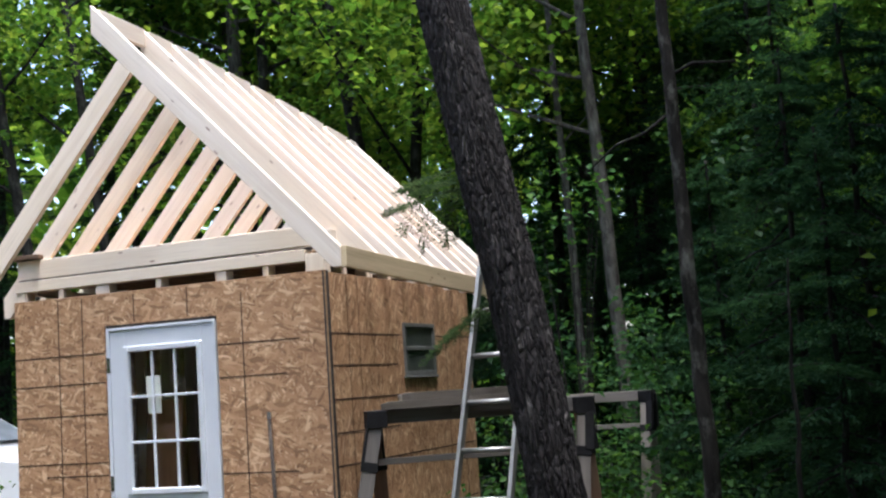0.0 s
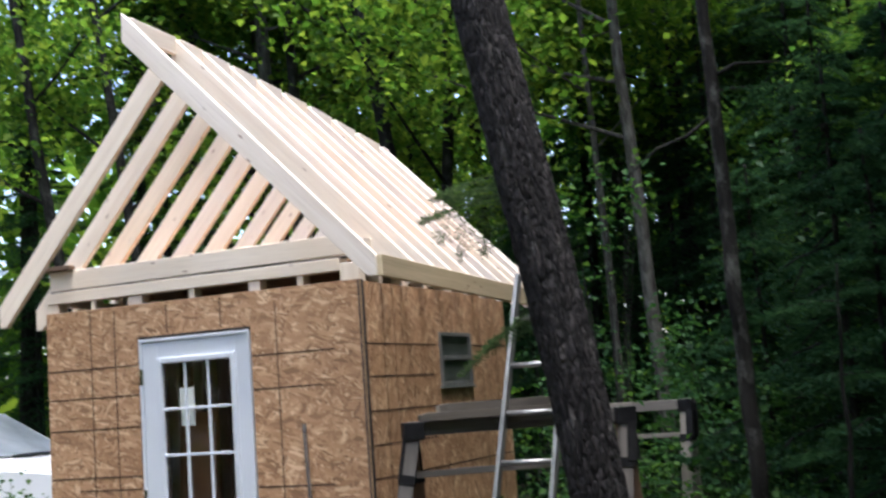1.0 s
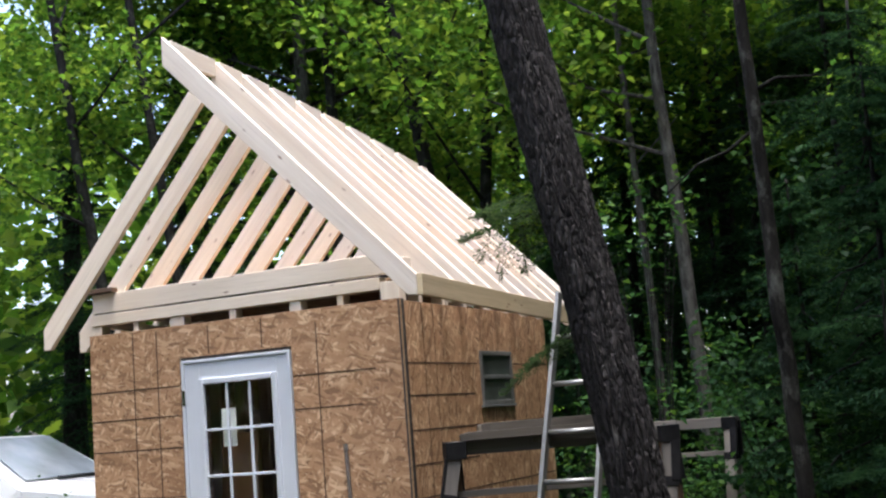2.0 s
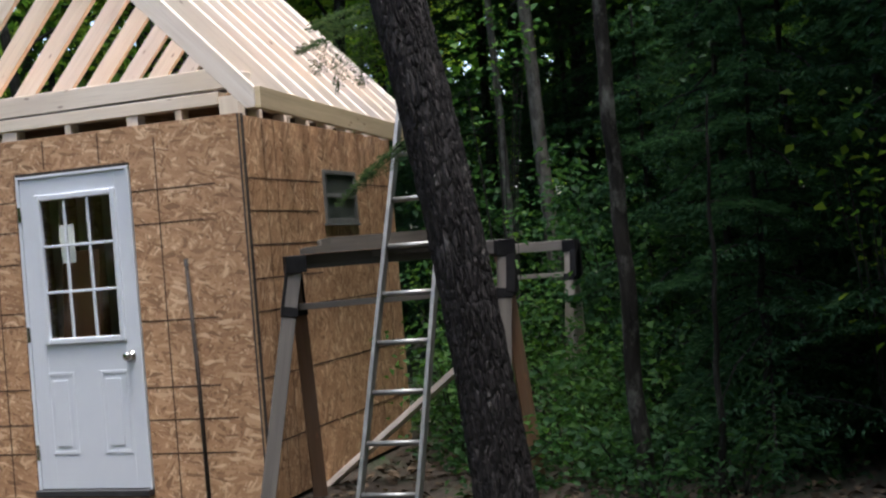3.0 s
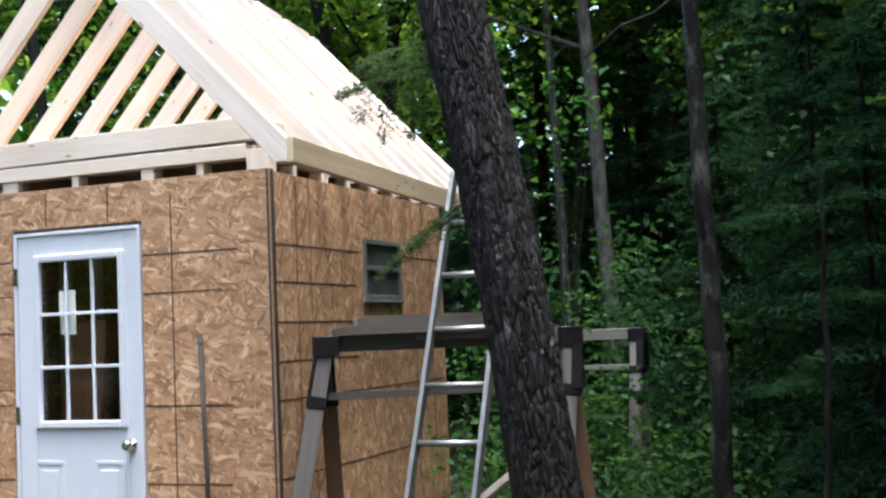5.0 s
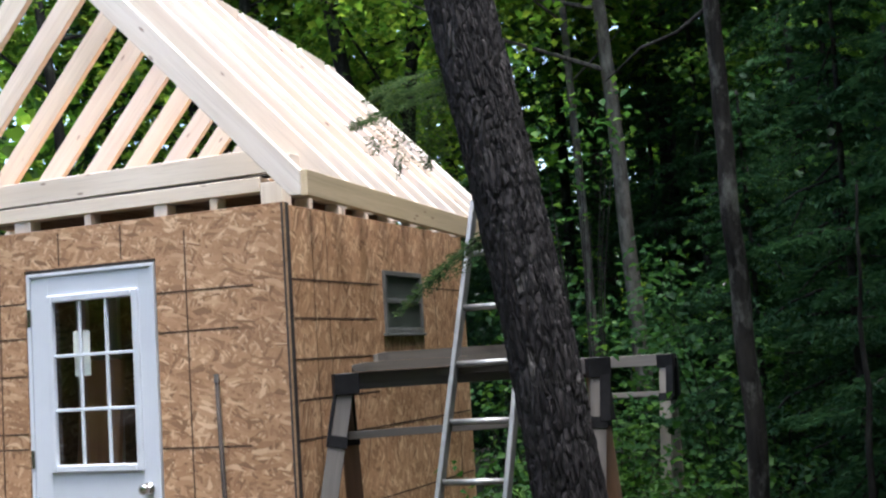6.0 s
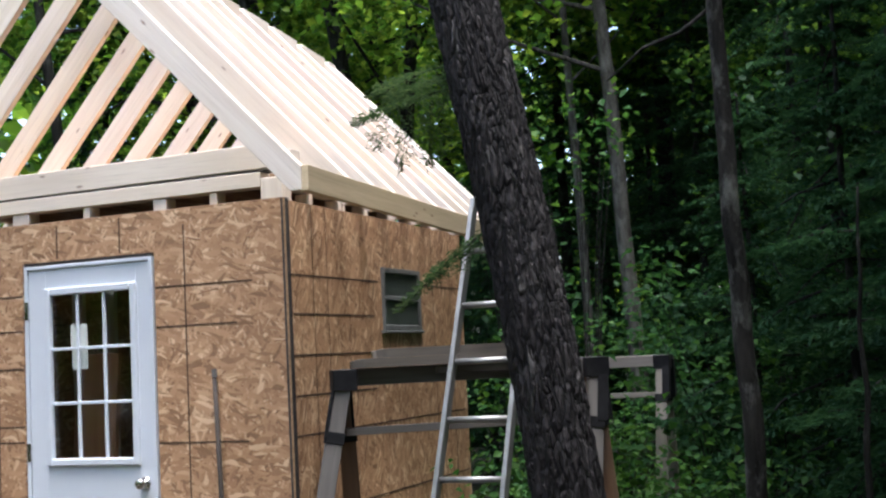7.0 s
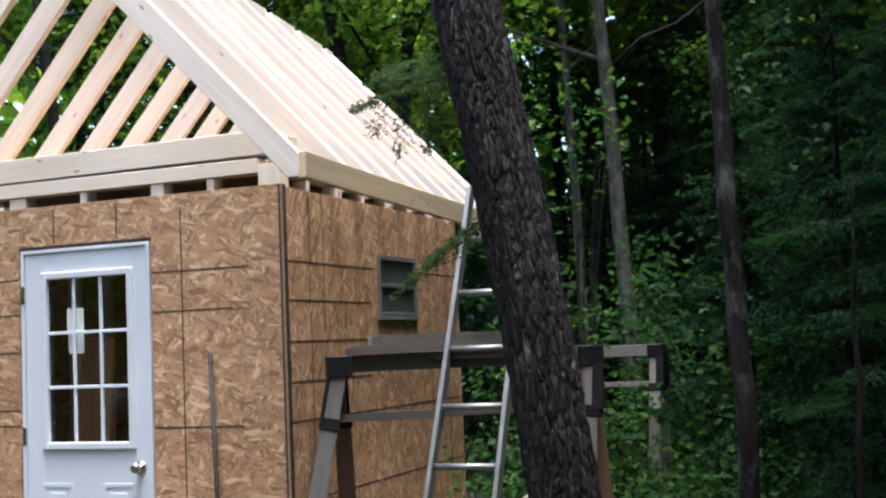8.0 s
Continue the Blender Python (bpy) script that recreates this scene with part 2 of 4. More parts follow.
LITTER = leaf_material("leaf_litter_leaves", [(0.0, (0.025, 0.018, 0.012)), (0.6, (0.055, 0.038, 0.025)), (1.0, (0.16, 0.12, 0.085))], 0.1, 0.8)


def glass_material(name):
    m, t, b = nodes_of(name, 0.02)
    b.inputs["Base Color"].default_value = (0.9, 0.95, 0.93, 1)
    b.inputs["Transmission Weight"].default_value = 1.0
    b.inputs["IOR"].default_value = 1.45
    n = noise_tex(t, coords(t, (1, 1, 1)), 3.0, 2)
    bump(t, b, n, 0.02, 0.01)
    return m


GLASS = glass_material("window_glass")
# Opaque grey-green fill for the two side window panes.
PANE_GREY = plain("grey_green_pane", (0.05, 0.06, 0.052), (0.085, 0.1, 0.088), 0.35, scale=8)


def ground_material():
    m, t, b = nodes_of("forest_floor", 0.95)
    v = coords(t, (1, 1, 1), shift=False)
    a = noise_tex(t, v, 1.1, 6)
    f = noise_tex(t, v, 26, 5, 0.7)
    c = ramp(t, f, [(0.3, (0.014, 0.011, 0.007)), (0.55, (0.038, 0.028, 0.018)), (0.78, (0.085, 0.064, 0.043))])
    c = mix(t, c, (0.02, 0.045, 0.014), ramp(t, a, [(0.5, (0, 0, 0)), (0.66, (0.7, 0.7, 0.7))]))
    t.links.new(c, b.inputs["Base Color"])
    bump(t, b, f, 0.6, 0.03)
    return m


GROUND = ground_material()


# ---- mesh helpers ----
def add_box(bm, lo, hi, bevel=0.0):
    x0, y0, z0 = lo
    x1, y1, z1 = hi
    vs = [bm.verts.new(p) for p in ((x0, y0, z0), (x1, y0, z0), (x1, y1, z0), (x0, y1, z0), (x0, y0, z1), (x1, y0, z1), (x1, y1, z1), (x0, y1, z1))]
    fs = [bm.faces.new([vs[i] for i in q]) for q in ((3, 2, 1, 0), (4, 5, 6, 7), (0, 1, 5, 4), (1, 2, 6, 5), (2, 3, 7, 6), (3, 0, 4, 7))]
    if bevel:
        edges = list({e for f in fs for e in f.edges})
        bmesh.ops.bevel(bm, geom=edges, offset=bevel, segments=1, affect="EDGES")
    return bm


def block(lo, hi, bevel=0.0):
    return add_box(bmesh.new(), lo, hi, bevel)


def part(name, bm, material, parent=None, label="", at=None, smooth=False):
    me = bpy.data.meshes.new(name)
    bm.to_mesh(me)
    bm.free()
    me.materials.append(material)
    if smooth:
        for p in me.polygons:
            p.use_smooth = True
    ob = new(name, me)
    if parent is not None:
        ob.parent = parent
    if at is not None:
        ob.matrix_local = at
    if label:
        ob["label"] = label
    return ob


def thing(name, label, category, at=None, group="", kind=""):
    ob = new(name)
    ob.empty_display_size = 0.1
    if at is not None:
        ob.matrix_basis = at
    return tagged(ob, label, category, group, kind)


def aligned(p0, p1, up=(0, 0, 1)):
    """Pose at p0 with x along p1 - p0 and z as near to up as may be."""
    x = (Vector(p1) - Vector(p0)).normalized()
    y = Vector(up).cross(x).normalized()
    z = x.cross(y)
    m = Matrix((x, y, z)).transposed().to_4x4()
    m.translation = p0
    return m


def board(name, p0, p1, width, height, material, parent=None, up=(0, 0, 1), label="", bevel=0.003):
    """Sawn timber between two points on its centre line: height along up, width across it."""
    length = (Vector(p1) - Vector(p0)).length
    return part(name, block((0, -width / 2, -height / 2), (length, width / 2, height / 2), bevel), material, parent, label, aligned(p0, p1, up))


def tube_mesh(points, radii, seg=10, rough=0.0, seed=0.0):
    bm = bmesh.new()
    rings = []
    n = len(points)
    for i, (p, r) in enumerate(zip(points, radii)):
        p = Vector(p)
        a = Vector(points[max(i - 1, 0)])
        b = Vector(points[min(i + 1, n - 1)])
        d = (b - a).normalized()
        side = d.cross(Vector((0, 1, 0.01)) if abs(d.y) < 0.9 else Vector((1, 0, 0))).normalized()
        other = d.cross(side)
        ring = []
        for k in range(seg):
            w = 2 * math.pi * k / seg
            rr = r
            if rough:
                rr *= 1 + rough * noise.noise(Vector((math.cos(w) * 2.2, math.sin(w) * 2.2, i * 0.35 + seed)))
            ring.append(bm.verts.new(p + side * (math.cos(w) * rr) + other * (math.sin(w) * rr)))
        rings.append(ring)
    for a, b in zip(rings, rings[1:]):
        for k in range(seg):
            bm.faces.new((a[k], a[(k + 1) % seg], b[(k + 1) % seg], b[k]))
    bm.faces.new(rings[0][::-1])
    bm.faces.new(rings[-1])
    bmesh.ops.recalc_face_normals(bm, faces=bm.faces)
    return bm


def leaves_mesh(name, places, sizes, material, narrow=0.6, flat=0.6, rng=None, directions=None):
    """One mesh of many small folded leaves, at the given places."""
    rng = rng or np.random.default_rng(1)
    n = len(places)
    places = np.asarray(places, float)
    sizes = np.asarray(sizes, float)[:, None]
    normal = rng.normal(size=(n, 3))
    normal[:, 2] = np.abs(normal[:, 2]) + flat
    normal /= np.linalg.norm(normal, axis=1, keepdims=True)
    if directions is None:
        along = rng.normal(size=(n, 3))
    else:
        along = np.asarray(directions, float) + rng.normal(size=(n, 3)) * 0.25
    along -= normal * (along * normal).sum(1, keepdims=True)
    along /= np.linalg.norm(along, axis=1, keepdims=True) + 1e-9
    across = np.cross(normal, along)
    fold = normal * sizes * 0.14
    base = places - along * sizes * 0.5
    tip = places + along * sizes * 0.5 - normal * sizes * 0.1
    left = places + across * sizes * narrow * 0.5 + fold
    right = places - across * sizes * narrow * 0.5 + fold
    verts = np.stack([base, right, tip, left], 1).reshape(-1, 3)
    me = bpy.data.meshes.new(name)
    idx = np.arange(n * 4, dtype=np.int32).reshape(-1, 4)
    tris = np.concatenate([idx[:, [0, 1, 2]], idx[:, [0, 2, 3]]], 1).reshape(-1)
    me.vertices.add(n * 4)
    me.vertices.foreach_set("co", verts.astype(np.float32).ravel())
    me.loops.add(len(tris))
    me.loops.foreach_set("vertex_index", tris.astype(np.int32))
    me.polygons.add(n * 2)
    me.polygons.foreach_set("loop_start", np.arange(0, n * 6, 3, dtype=np.int32))
    me.update(calc_edges=True)
    me.validate()
    me.materials.append(material)
    return me


# ---- ground ----
GZ = -0.15


def ground_height(x, y):
    far = min(1.0, max(0.0, (math.hypot(x + 1.2, y - 1.2) - 3.0) / 6.0))
    return GZ + far * (0.22 * noise.noise(Vector((x * 0.22, y * 0.22, 3.1))) + 0.05 * noise.noise(Vector((x, y, 9.0))))


def build_ground():
    ax = np.concatenate([np.linspace(-600, -40, 8), np.linspace(-30, 30, 121), np.linspace(40, 600, 8)])
    verts = [(x, y, ground_height(x, y)) for y in ax for x in ax]
    n = len(ax)
    faces = [(j * n + i, j * n + i + 1, (j + 1) * n + i + 1, (j + 1) * n + i) for j in range(n - 1) for i in range(n - 1)]
    me = bpy.data.meshes.new("ground")
    me.from_pydata(verts, [], faces)
    me.materials.append(GROUND)
    for p in me.polygons:
        p.use_smooth = True
    tagged(new("ground", me), "brown forest floor with leaf litter and moss", "ground", kind="structure")


build_ground()

# ---- shed ----
shed = thing("shed", "half-built OSB shed with bare spruce rafters and a white door", "shed", pose(0, 0, 0))
W, L, TOP = 2.44, 2.44, 2.286
DX0, DX1, DZ = -1.683, -0.800, 2.066
WY0, WY1, WZ0, WZ1 = 1.125, 1.685, 1.606, 1.98


def sheet(boxes, parent_pose, label="", material=OSB):
    xs = sorted({v for b in boxes for v in b[:2]})
    zs = sorted({v for b in boxes for v in b[2:]})
    bm = bmesh.new()
    corner = {(x, z): bm.verts.new((x, 0, z)) for x in xs for z in zs}
    for x0, x1 in zip(xs, xs[1:]):
        for z0, z1 in zip(zs, zs[1:]):
            if any(b[0] <= x0 and x1 <= b[1] and b[2] <= z0 and z1 <= b[3] for b in boxes):
                bm.faces.new((corner[x0, z0], corner[x1, z0], corner[x1, z1], corner[x0, z1]))
    bmesh.ops.delete(bm, geom=[v for v in bm.verts if not v.link_faces], context="VERTS")
    back = bmesh.ops.extrude_face_region(bm, geom=list(bm.faces))
    for v in back["geom"]:
        if isinstance(v, bmesh.types.BMVert):
            v.co.y = 0.012
    bmesh.ops.recalc_face_normals(bm, faces=bm.faces)
    return part("osb_sheet", bm, material, shed, label, parent_pose)


front_pose, side_pose = pose(0, 0, 0), pose(0, 0.012, 0, 0, 0, 90)
left_sheet = sheet([(-W, DX0, -0.12, TOP), (DX0, -1.2215, DZ, TOP)], front_pose)
right_sheet = sheet([(DX1, 0, -0.12, TOP), (-1.2185, DX1, DZ, TOP)], front_pose)
SIDE_TOP = TOP - 0.012
side_a = sheet([(0.002, 1.08, -0.12, SIDE_TOP)], side_pose, "", OSB_SIDE)
side_b = sheet([(1.083, WY0 - 0.012, -0.12, SIDE_TOP), (WY1 - 0.012, L - 0.012, -0.12, SIDE_TOP), (WY0 - 0.012, WY1 - 0.012, -0.12, WZ0), (WY0 - 0.012, WY1 - 0.012, WZ1, SIDE_TOP)], side_pose, "", OSB_SIDE)
sheet([(0.014, L - 0.014, -0.12, TOP)], pose(-W, L, 0, 0, 0, -90))
sheet([(0, W, -0.12, TOP)], pose(0, L, 0, 0, 0, 180))


def ink(parent, x0, x1, z0, z1, w=0.0044):
    """A brown snapped line across a sheet, from end to end."""
    if x0 == x1:
        part("marking_line", block((x0 - w, -0.0012, z0), (x0 + w, 0.001, z1)), LINE_INK, parent)
    else:
        part("marking_line", block((x0, -0.0014, z0 - w), (x1, 0.001, z0 + w)), LINE_INK, parent)


for z, x1 in ((1.875, -0.2), (1.664, -0.3), (1.056, -0.25), (0.64, -0.27), (0.436, -0.16), (0.225, -0.2)):
    ink(right_sheet, DX1 + 0.002, x1, z, z)
ink(right_sheet, -0.610, -0.610, -0.1, 2.2)
ink(right_sheet, -1.02, -1.02, DZ + 0.01, 2.27)
for z, x0 in ((1.885, W), (1.69, W), (1.48, W), (1.16, W), (1.075, 2.2), (0.66, W), (0.43, W), (0.24, W)):
    ink(left_sheet, -x0 + 0.004, DX0 - 0.002, z, z)
for x in (-2.065, -1.865):
    ink(left_sheet, x, x, -0.1, 2.27)
ink(left_sheet, -1.44, -1.44, DZ + 0.01, 2.26)
for z in (1.892, 1.478, 1.068, 0.66, 0.25):
    ink(side_a, 0.01, 1.07, z, z)
    ink(side_b, 1.09, WY0 - 0.03, z, z)
    if not WZ0 < z < WZ1:
        ink(side_b, WY0 - 0.03, 2.4, z, z)
    else:
        ink(side_b, WY1, 2.4, z, z)
for z in (1.69, 1.27):
    ink(side_a, 0.05, 1.0, z, z)
for y in (0.27, 0.43):
    ink(side_a, y, y, -0.1, 2.27, 0.0022)
for y in (1.9, 2.2):
    ink(side_b, y, y, -0.1, 2.27, 0.0022)
part("corner_flashing", block((-0.001, 0.004, -0.12), (0.007, 0.04, TOP - 0.002), 0.002), FLASHING_AND_GAP_SHADE, shed, "dark strip down the corner")
part("corner_edge", block((-0.003, -0.004, -0.12), (0.006, 0.0025, TOP - 0.004)), OSB_EDGE, shed)
part("corner_flashing", block((-0.016, -0.005, -0.12), (-0.005, 0.0, TOP - 0.003), 0.001), FLASHING_AND_GAP_SHADE, shed, "dark strip down the corner")
# Dark block filling the gap over the door: its shade as a solid strip.
part("head_gap", block((DX0 + 0.01, 0.004, 2.046), (DX1 - 0.01, 0.03, DZ + 0.004)), FLASHING_AND_GAP_SHADE, shed, "dark strip for the shaded gap over the door head")

# framing behind and above the sheets
for x, w in ((-2.385, 0.085), (-2.046, 0.040), (-1.700, 0.115), (-1.245, 0.045), (-0.762, 0.085), (-0.428, 0.046)):
    z0 = 0.0 if not DX0 < x < DX1 else 2.1
    board("stud", (x, 0.058, z0), (x, 0.058, 2.349), 0.088, w, NEW_WOOD, shed, up=(1, 0, 0))
board("corner_post", (-0.067, 0.046, 0.0), (-0.067, 0.046, 2.395), 0.09, 0.130, NEW_WOOD, shed, up=(1, 0, 0))
board("top_plate", (-W + 0.005, 0.053, 2.3905), (-0.135, 0.053, 2.3905), 0.1, 0.077, NEW_WOOD, shed)
for i in range(7):
    y = 0.32 + i * 0.34
    if WY0 - 0.02 < y < WY1 + 0.02:
        board("stud", (-0.058, y, 2.01), (-0.058, y, 2.335), 0.038, 0.088, NEW_WOOD, shed, up=(1, 0, 0))
    else:
        board("stud", (-0.058, y, 0.0), (-0.058, y, 2.335), 0.038, 0.088, NEW_WOOD, shed, up=(1, 0, 0))
    board("stud", (-W + 0.058, y, 0.0), (-W + 0.058, y, 2.335), 0.038, 0.088, NEW_WOOD, shed, up=(1, 0, 0))
for y in (0.72, 1.40, 2.08):
    board("cripple_stud", (-0.034, y, 2.0), (-0.034, y, 2.335), 0.024, 0.03, NEW_WOOD, shed, up=(1, 0, 0))
board("top_plate", (-0.058, 0.12, 2.362), (-0.058, L, 2.352), 0.088, 0.04, NEW_WOOD, shed)
board("eave_blocking", (-0.03, 0.12, 2.47), (-0.03, L, 2.45), 0.03, 0.17, NEW_WOOD, shed)
board("top_plate", (-W + 0.058, 0.12, 2.360), (-W + 0.058, L, 2.330), 0.088, 0.045, NEW_WOOD, shed)
# Unseen deck, added to keep light from the open roof out of the room.
part("loft_deck", block((-W + 0.02, 0.11, 2.418), (-0.03, L - 0.02, 2.43)), OSB, shed, "unseen board deck over the wall plates, added to darken the inside")
part("shed_floor", block((-W + 0.02, 0.02, -0.1), (-0.02, L - 0.02, -0.002)), OSB, shed)


def extruded(outline, thick):
    bm = bmesh.new()
    a = [bm.verts.new((x, -thick / 2, z)) for x, z in outline]
    b = [bm.verts.new((x, thick / 2, z)) for x, z in outline]
    bm.faces.new(a)
    bm.faces.new(b[::-1])
    n = len(a)
    for i in range(n):
        bm.faces.new((a[i], b[i], b[(i + 1) % n], a[(i + 1) % n]))
    bmesh.ops.recalc_face_normals(bm, faces=bm.faces)
    bmesh.ops.bevel(bm, geom=list(bm.edges), offset=0.003, segments=1, affect="EDGES")
    return bm


def rafter(outline, y, dz, thick=0.038):
    """A rafter cut to an outline in x and z, first two points along its top edge; the grain follows it."""
    (x0, z0), (x1, z1) = outline[0], outline[1]
    d = math.hypot(x1 - x0, z1 - z0)
    c, s = (x1 - x0) / d, (z1 - z0) / d
    local = [((x - x0) * c + (z - z0) * s, -(x - x0) * s + (z - z0) * c) for x, z in outline]
    m = Matrix(((c, 0, -s, x0), (0, 1, 0, y), (s, 0, c, z0 + dz), (0, 0, 0, 1)))
    return part("rafter", extruded(local, thick), NEW_WOOD, shed, "", m)


def drop(y):
    return -0.030 * (y + 0.3)


RT, RA = (0.280, 2.377), (-1.462, 4.165)
RIGHT = [RT, RA, (RA[0], RA[1] - 0.198), (RT[0] - 0.06, RT[1] - 0.118), (RT[0], RT[1] - 0.118)]
LT, LA = (-2.555, 2.335), (-1.262, 3.757)
LEFT = [LT, LA, (-1.162, 3.660), (LT[0] + 0.055, LT[1] - 0.141), (LT[0], LT[1] - 0.141)]
wobble = random.Random(5)
tips = []
for y in [-0.30] + [0.04 + 0.341 * i for i in range(9)]:
    rafter(LEFT, y + (0.0 if y < 0 else wobble.uniform(-0.012, 0.012)), drop(y))
for y in [-0.30] + [0.235 + 0.302 * i for i in range(9)] + [2.768]:
    lift = 0.0 if y < 0 else wobble.uniform(-0.004, 0.004)
    far = max(0.0, y - 0.375) / 2.4
    cut = 0.19 * far + 0.17 * far ** 2.4
    ax, az = RA[0] + cut, RA[1] - cut * 1.0264
    rafter([RT, (ax, az), (ax, az - 0.198)] + RIGHT[3:], y, drop(y) + lift)
    tips.append(Vector((ax + 0.026, y, az - 0.085 + drop(y))))
for a, b in zip(tips, tips[1:]):
    d = (b - a).normalized() * 0.021
    board("ridge_blocking", a + d, b - d, 0.038, 0.125, NEW_WOOD, shed)
board("fascia_board", (0.300, -0.318, 2.316), (0.300, 2.80, 2.316 + drop(2.76)), 0.038, 0.126, FASCIA_WOOD, shed)
part("tie_beam", extruded([(-2.405, 2.437), (-0.062, 2.447), (-0.062, 2.575), (-2.405, 2.570)], 0.038), NEW_WOOD, shed, "", pose(0, 0.022, 0))
# Near-black strip put in for the shade line below the tie beam.
part("beam_gap", block((-2.40, 0.009, 2.4295), (-0.07, 0.09, 2.4405)), FLASHING_AND_GAP_SHADE, shed, "dark strip for the shade under the tie beam")
for i in range(1, 5):
    y = 0.55 * i
    board("tie_beam", (-2.38, y, 2.50), (-0.08, y, 2.50), 0.038, 0.135, NEW_WOOD, shed)
board("beam_block", (-2.44, 0.03, 2.59), (-2.2, 0.03, 2.59), 0.14, 0.03, BROWN_WOOD, shed, label="brown offcut lying on the beam end")

# ---- door ----
door = part("door", block((-1.642, 0.002, 0.012), (-1.525, 0.044, 2.024), 0.002), WHITE_PAINT, shed, "white nine-pane steel door, closed")


def door_part(name, lo, hi, material=WHITE_PAINT, bevel=0.002, label=""):
    return part(name, block(lo, hi, bevel), material, door, label)


GX0, GX1, GZ0, GZ1 = -1.490, -0.957, 0.985, 1.876
door_part("stile", (-0.922, 0.002, 0.012), (-0.836, 0.044, 2.024))
door_part("rail", (-1.5255, 0.002, 1.911), (-0.9215, 0.044, 2.024))
door_part("rail", (-1.5255, 0.002, 0.012), (-0.9215, 0.044, 0.950))
for lo, hi in (((-1.530, -0.016, 0.945), (GX0, 0.02, 1.916)), ((GX1, -0.016, 0.945), (-0.917, 0.02, 1.916)), ((GX0, -0.016, GZ1), (GX1, 0.02, 1.916)), ((GX0, -0.016, 0.945), (GX1, 0.02, GZ0))):
    door_part("glazing_bead", lo, hi, bevel=0.006)
for i in (1, 2):
    x = GX0 + (GX1 - GX0) * i / 3
    door_part("muntin", (x - 0.009, -0.004, GZ0), (x + 0.009, 0.012, GZ1), bevel=0.003)
    z = GZ0 + (GZ1 - GZ0) * i / 3
    door_part("muntin", (GX0, -0.003, z - 0.009), (GX1, 0.011, z + 0.009), bevel=0.003)
for i in range(3):
    for j in range(3):
        x0, z0 = GX0 + (GX1 - GX0) * i / 3, GZ0 + (GZ1 - GZ0) * j / 3
        pane = door_part("pane", (x0, 0.016, z0), (x0 + (GX1 - GX0) / 3, 0.020, z0 + (GZ1 - GZ0) / 3), GLASS, 0)
        pane.visible_shadow = False
door_part("paper_notice", (-1.370, 0.024, 1.465), (-1.265, 0.026, 1.576), PAPER, 0, "white paper behind the glass")
door_part("paper_notice", (-1.377, 0.024, 1.586), (-1.266, 0.026, 1.712), PAPER, 0, "white paper behind the glass")
for x0, x1 in ((-1.545, -1.335), (-1.145, -0.935)):
    for lo, hi in (((x0, -0.0025, 0.235), (x0 + 0.022, 0.003, 0.765)), ((x1 - 0.022, -0.0025, 0.235), (x1, 0.003, 0.765)), ((x0 + 0.022, -0.0025, 0.743), (x1 - 0.022, 0.003, 0.765)), ((x0 + 0.022, -0.0025, 0.235), (x1 - 0.022, 0.003, 0.257))):
        door_part("moulding", lo, hi, bevel=0.002)
    door_part("raised_panel", (x0 + 0.05, -0.005, 0.285), (x1 - 0.05, 0.003, 0.715), bevel=0.0045)


def lathe(profile, seg=20):
    bm = bmesh.new()
    rings = [[bm.verts.new((r * math.cos(2 * math.pi * k / seg), r * math.sin(2 * math.pi * k / seg), z)) for k in range(seg)] for r, z in profile]
    for a, b in zip(rings, rings[1:]):
        for k in range(seg):
            bm.faces.new((a[k], a[(k + 1) % seg], b[(k + 1) % seg], b[k]))
    bm.faces.new(rings[0][::-1])
    bm.faces.new(rings[-1])
    return bm


part("knob", lathe([(0.033, 0), (0.033, 0.008), (0.014, 0.012), (0.012, 0.03), (0.024, 0.04), (0.029, 0.052), (0.025, 0.064), (0.01, 0.069)]), NICKEL, door, "brushed nickel knob", pose(-0.893, 0.002, 0.850, 90), smooth=True)
for z in (1.80, 1.02, 0.25):
    part("hinge", block((-1.664, -0.012, z - 0.05), (-1.640, -0.004, z + 0.05), 0.002), NICKEL, door)
for lo, hi in (((-1.668, -0.008, -0.01), (-1.6455, 0.09, 2.045)), ((-0.8325, -0.008, -0.01), (-0.812, 0.09, 2.045)), ((-1.6455, -0.008, 2.0265), (-0.8325, 0.09, 2.045))):
    part("door_jamb", block(lo, hi, 0.002), WHITE_PAINT, shed)
part("threshold", block((-1.668, -0.05, -0.035), (-0.812, 0.09, 0.008), 0.004), BLACK_TRIM, shed, "dark threshold")

# ---- side window ----
window = part("window", block((-0.02, WY0, WZ1 - 0.03), (0.015, WY1, WZ1), 0.003), WINDOW_GREY, shed, "small grey two-pane window")
for lo, hi in (((-0.02, WY0, WZ0), (0.015, WY1, WZ0 + 0.03)), ((-0.02, WY0, WZ0 + 0.03), (0.015, WY0 + 0.03, WZ1 - 0.03)), ((-0.02, WY1 - 0.03, WZ0 + 0.03), (0.015, WY1, WZ1 - 0.03)), ((-0.012, WY0 + 0.03, 1.785), (0.014, WY1 - 0.03, 1.812))):
    part("window_frame", block(lo, hi, 0.003), WINDOW_GREY, window)
part("window_sill", block((-0.01, WY0 - 0.02, WZ0 - 0.018), (0.02, WY1 + 0.02, WZ0 - 0.001), 0.003), WINDOW_GREY, window)
for z0, z1 in ((WZ0 + 0.03, 1.785), (1.812, WZ1 - 0.03)):
    part("pane", block((-0.003, WY0 + 0.03, z0), (0.001, WY1 - 0.03, z1)), PANE_GREY, window, "opaque grey-green pane")

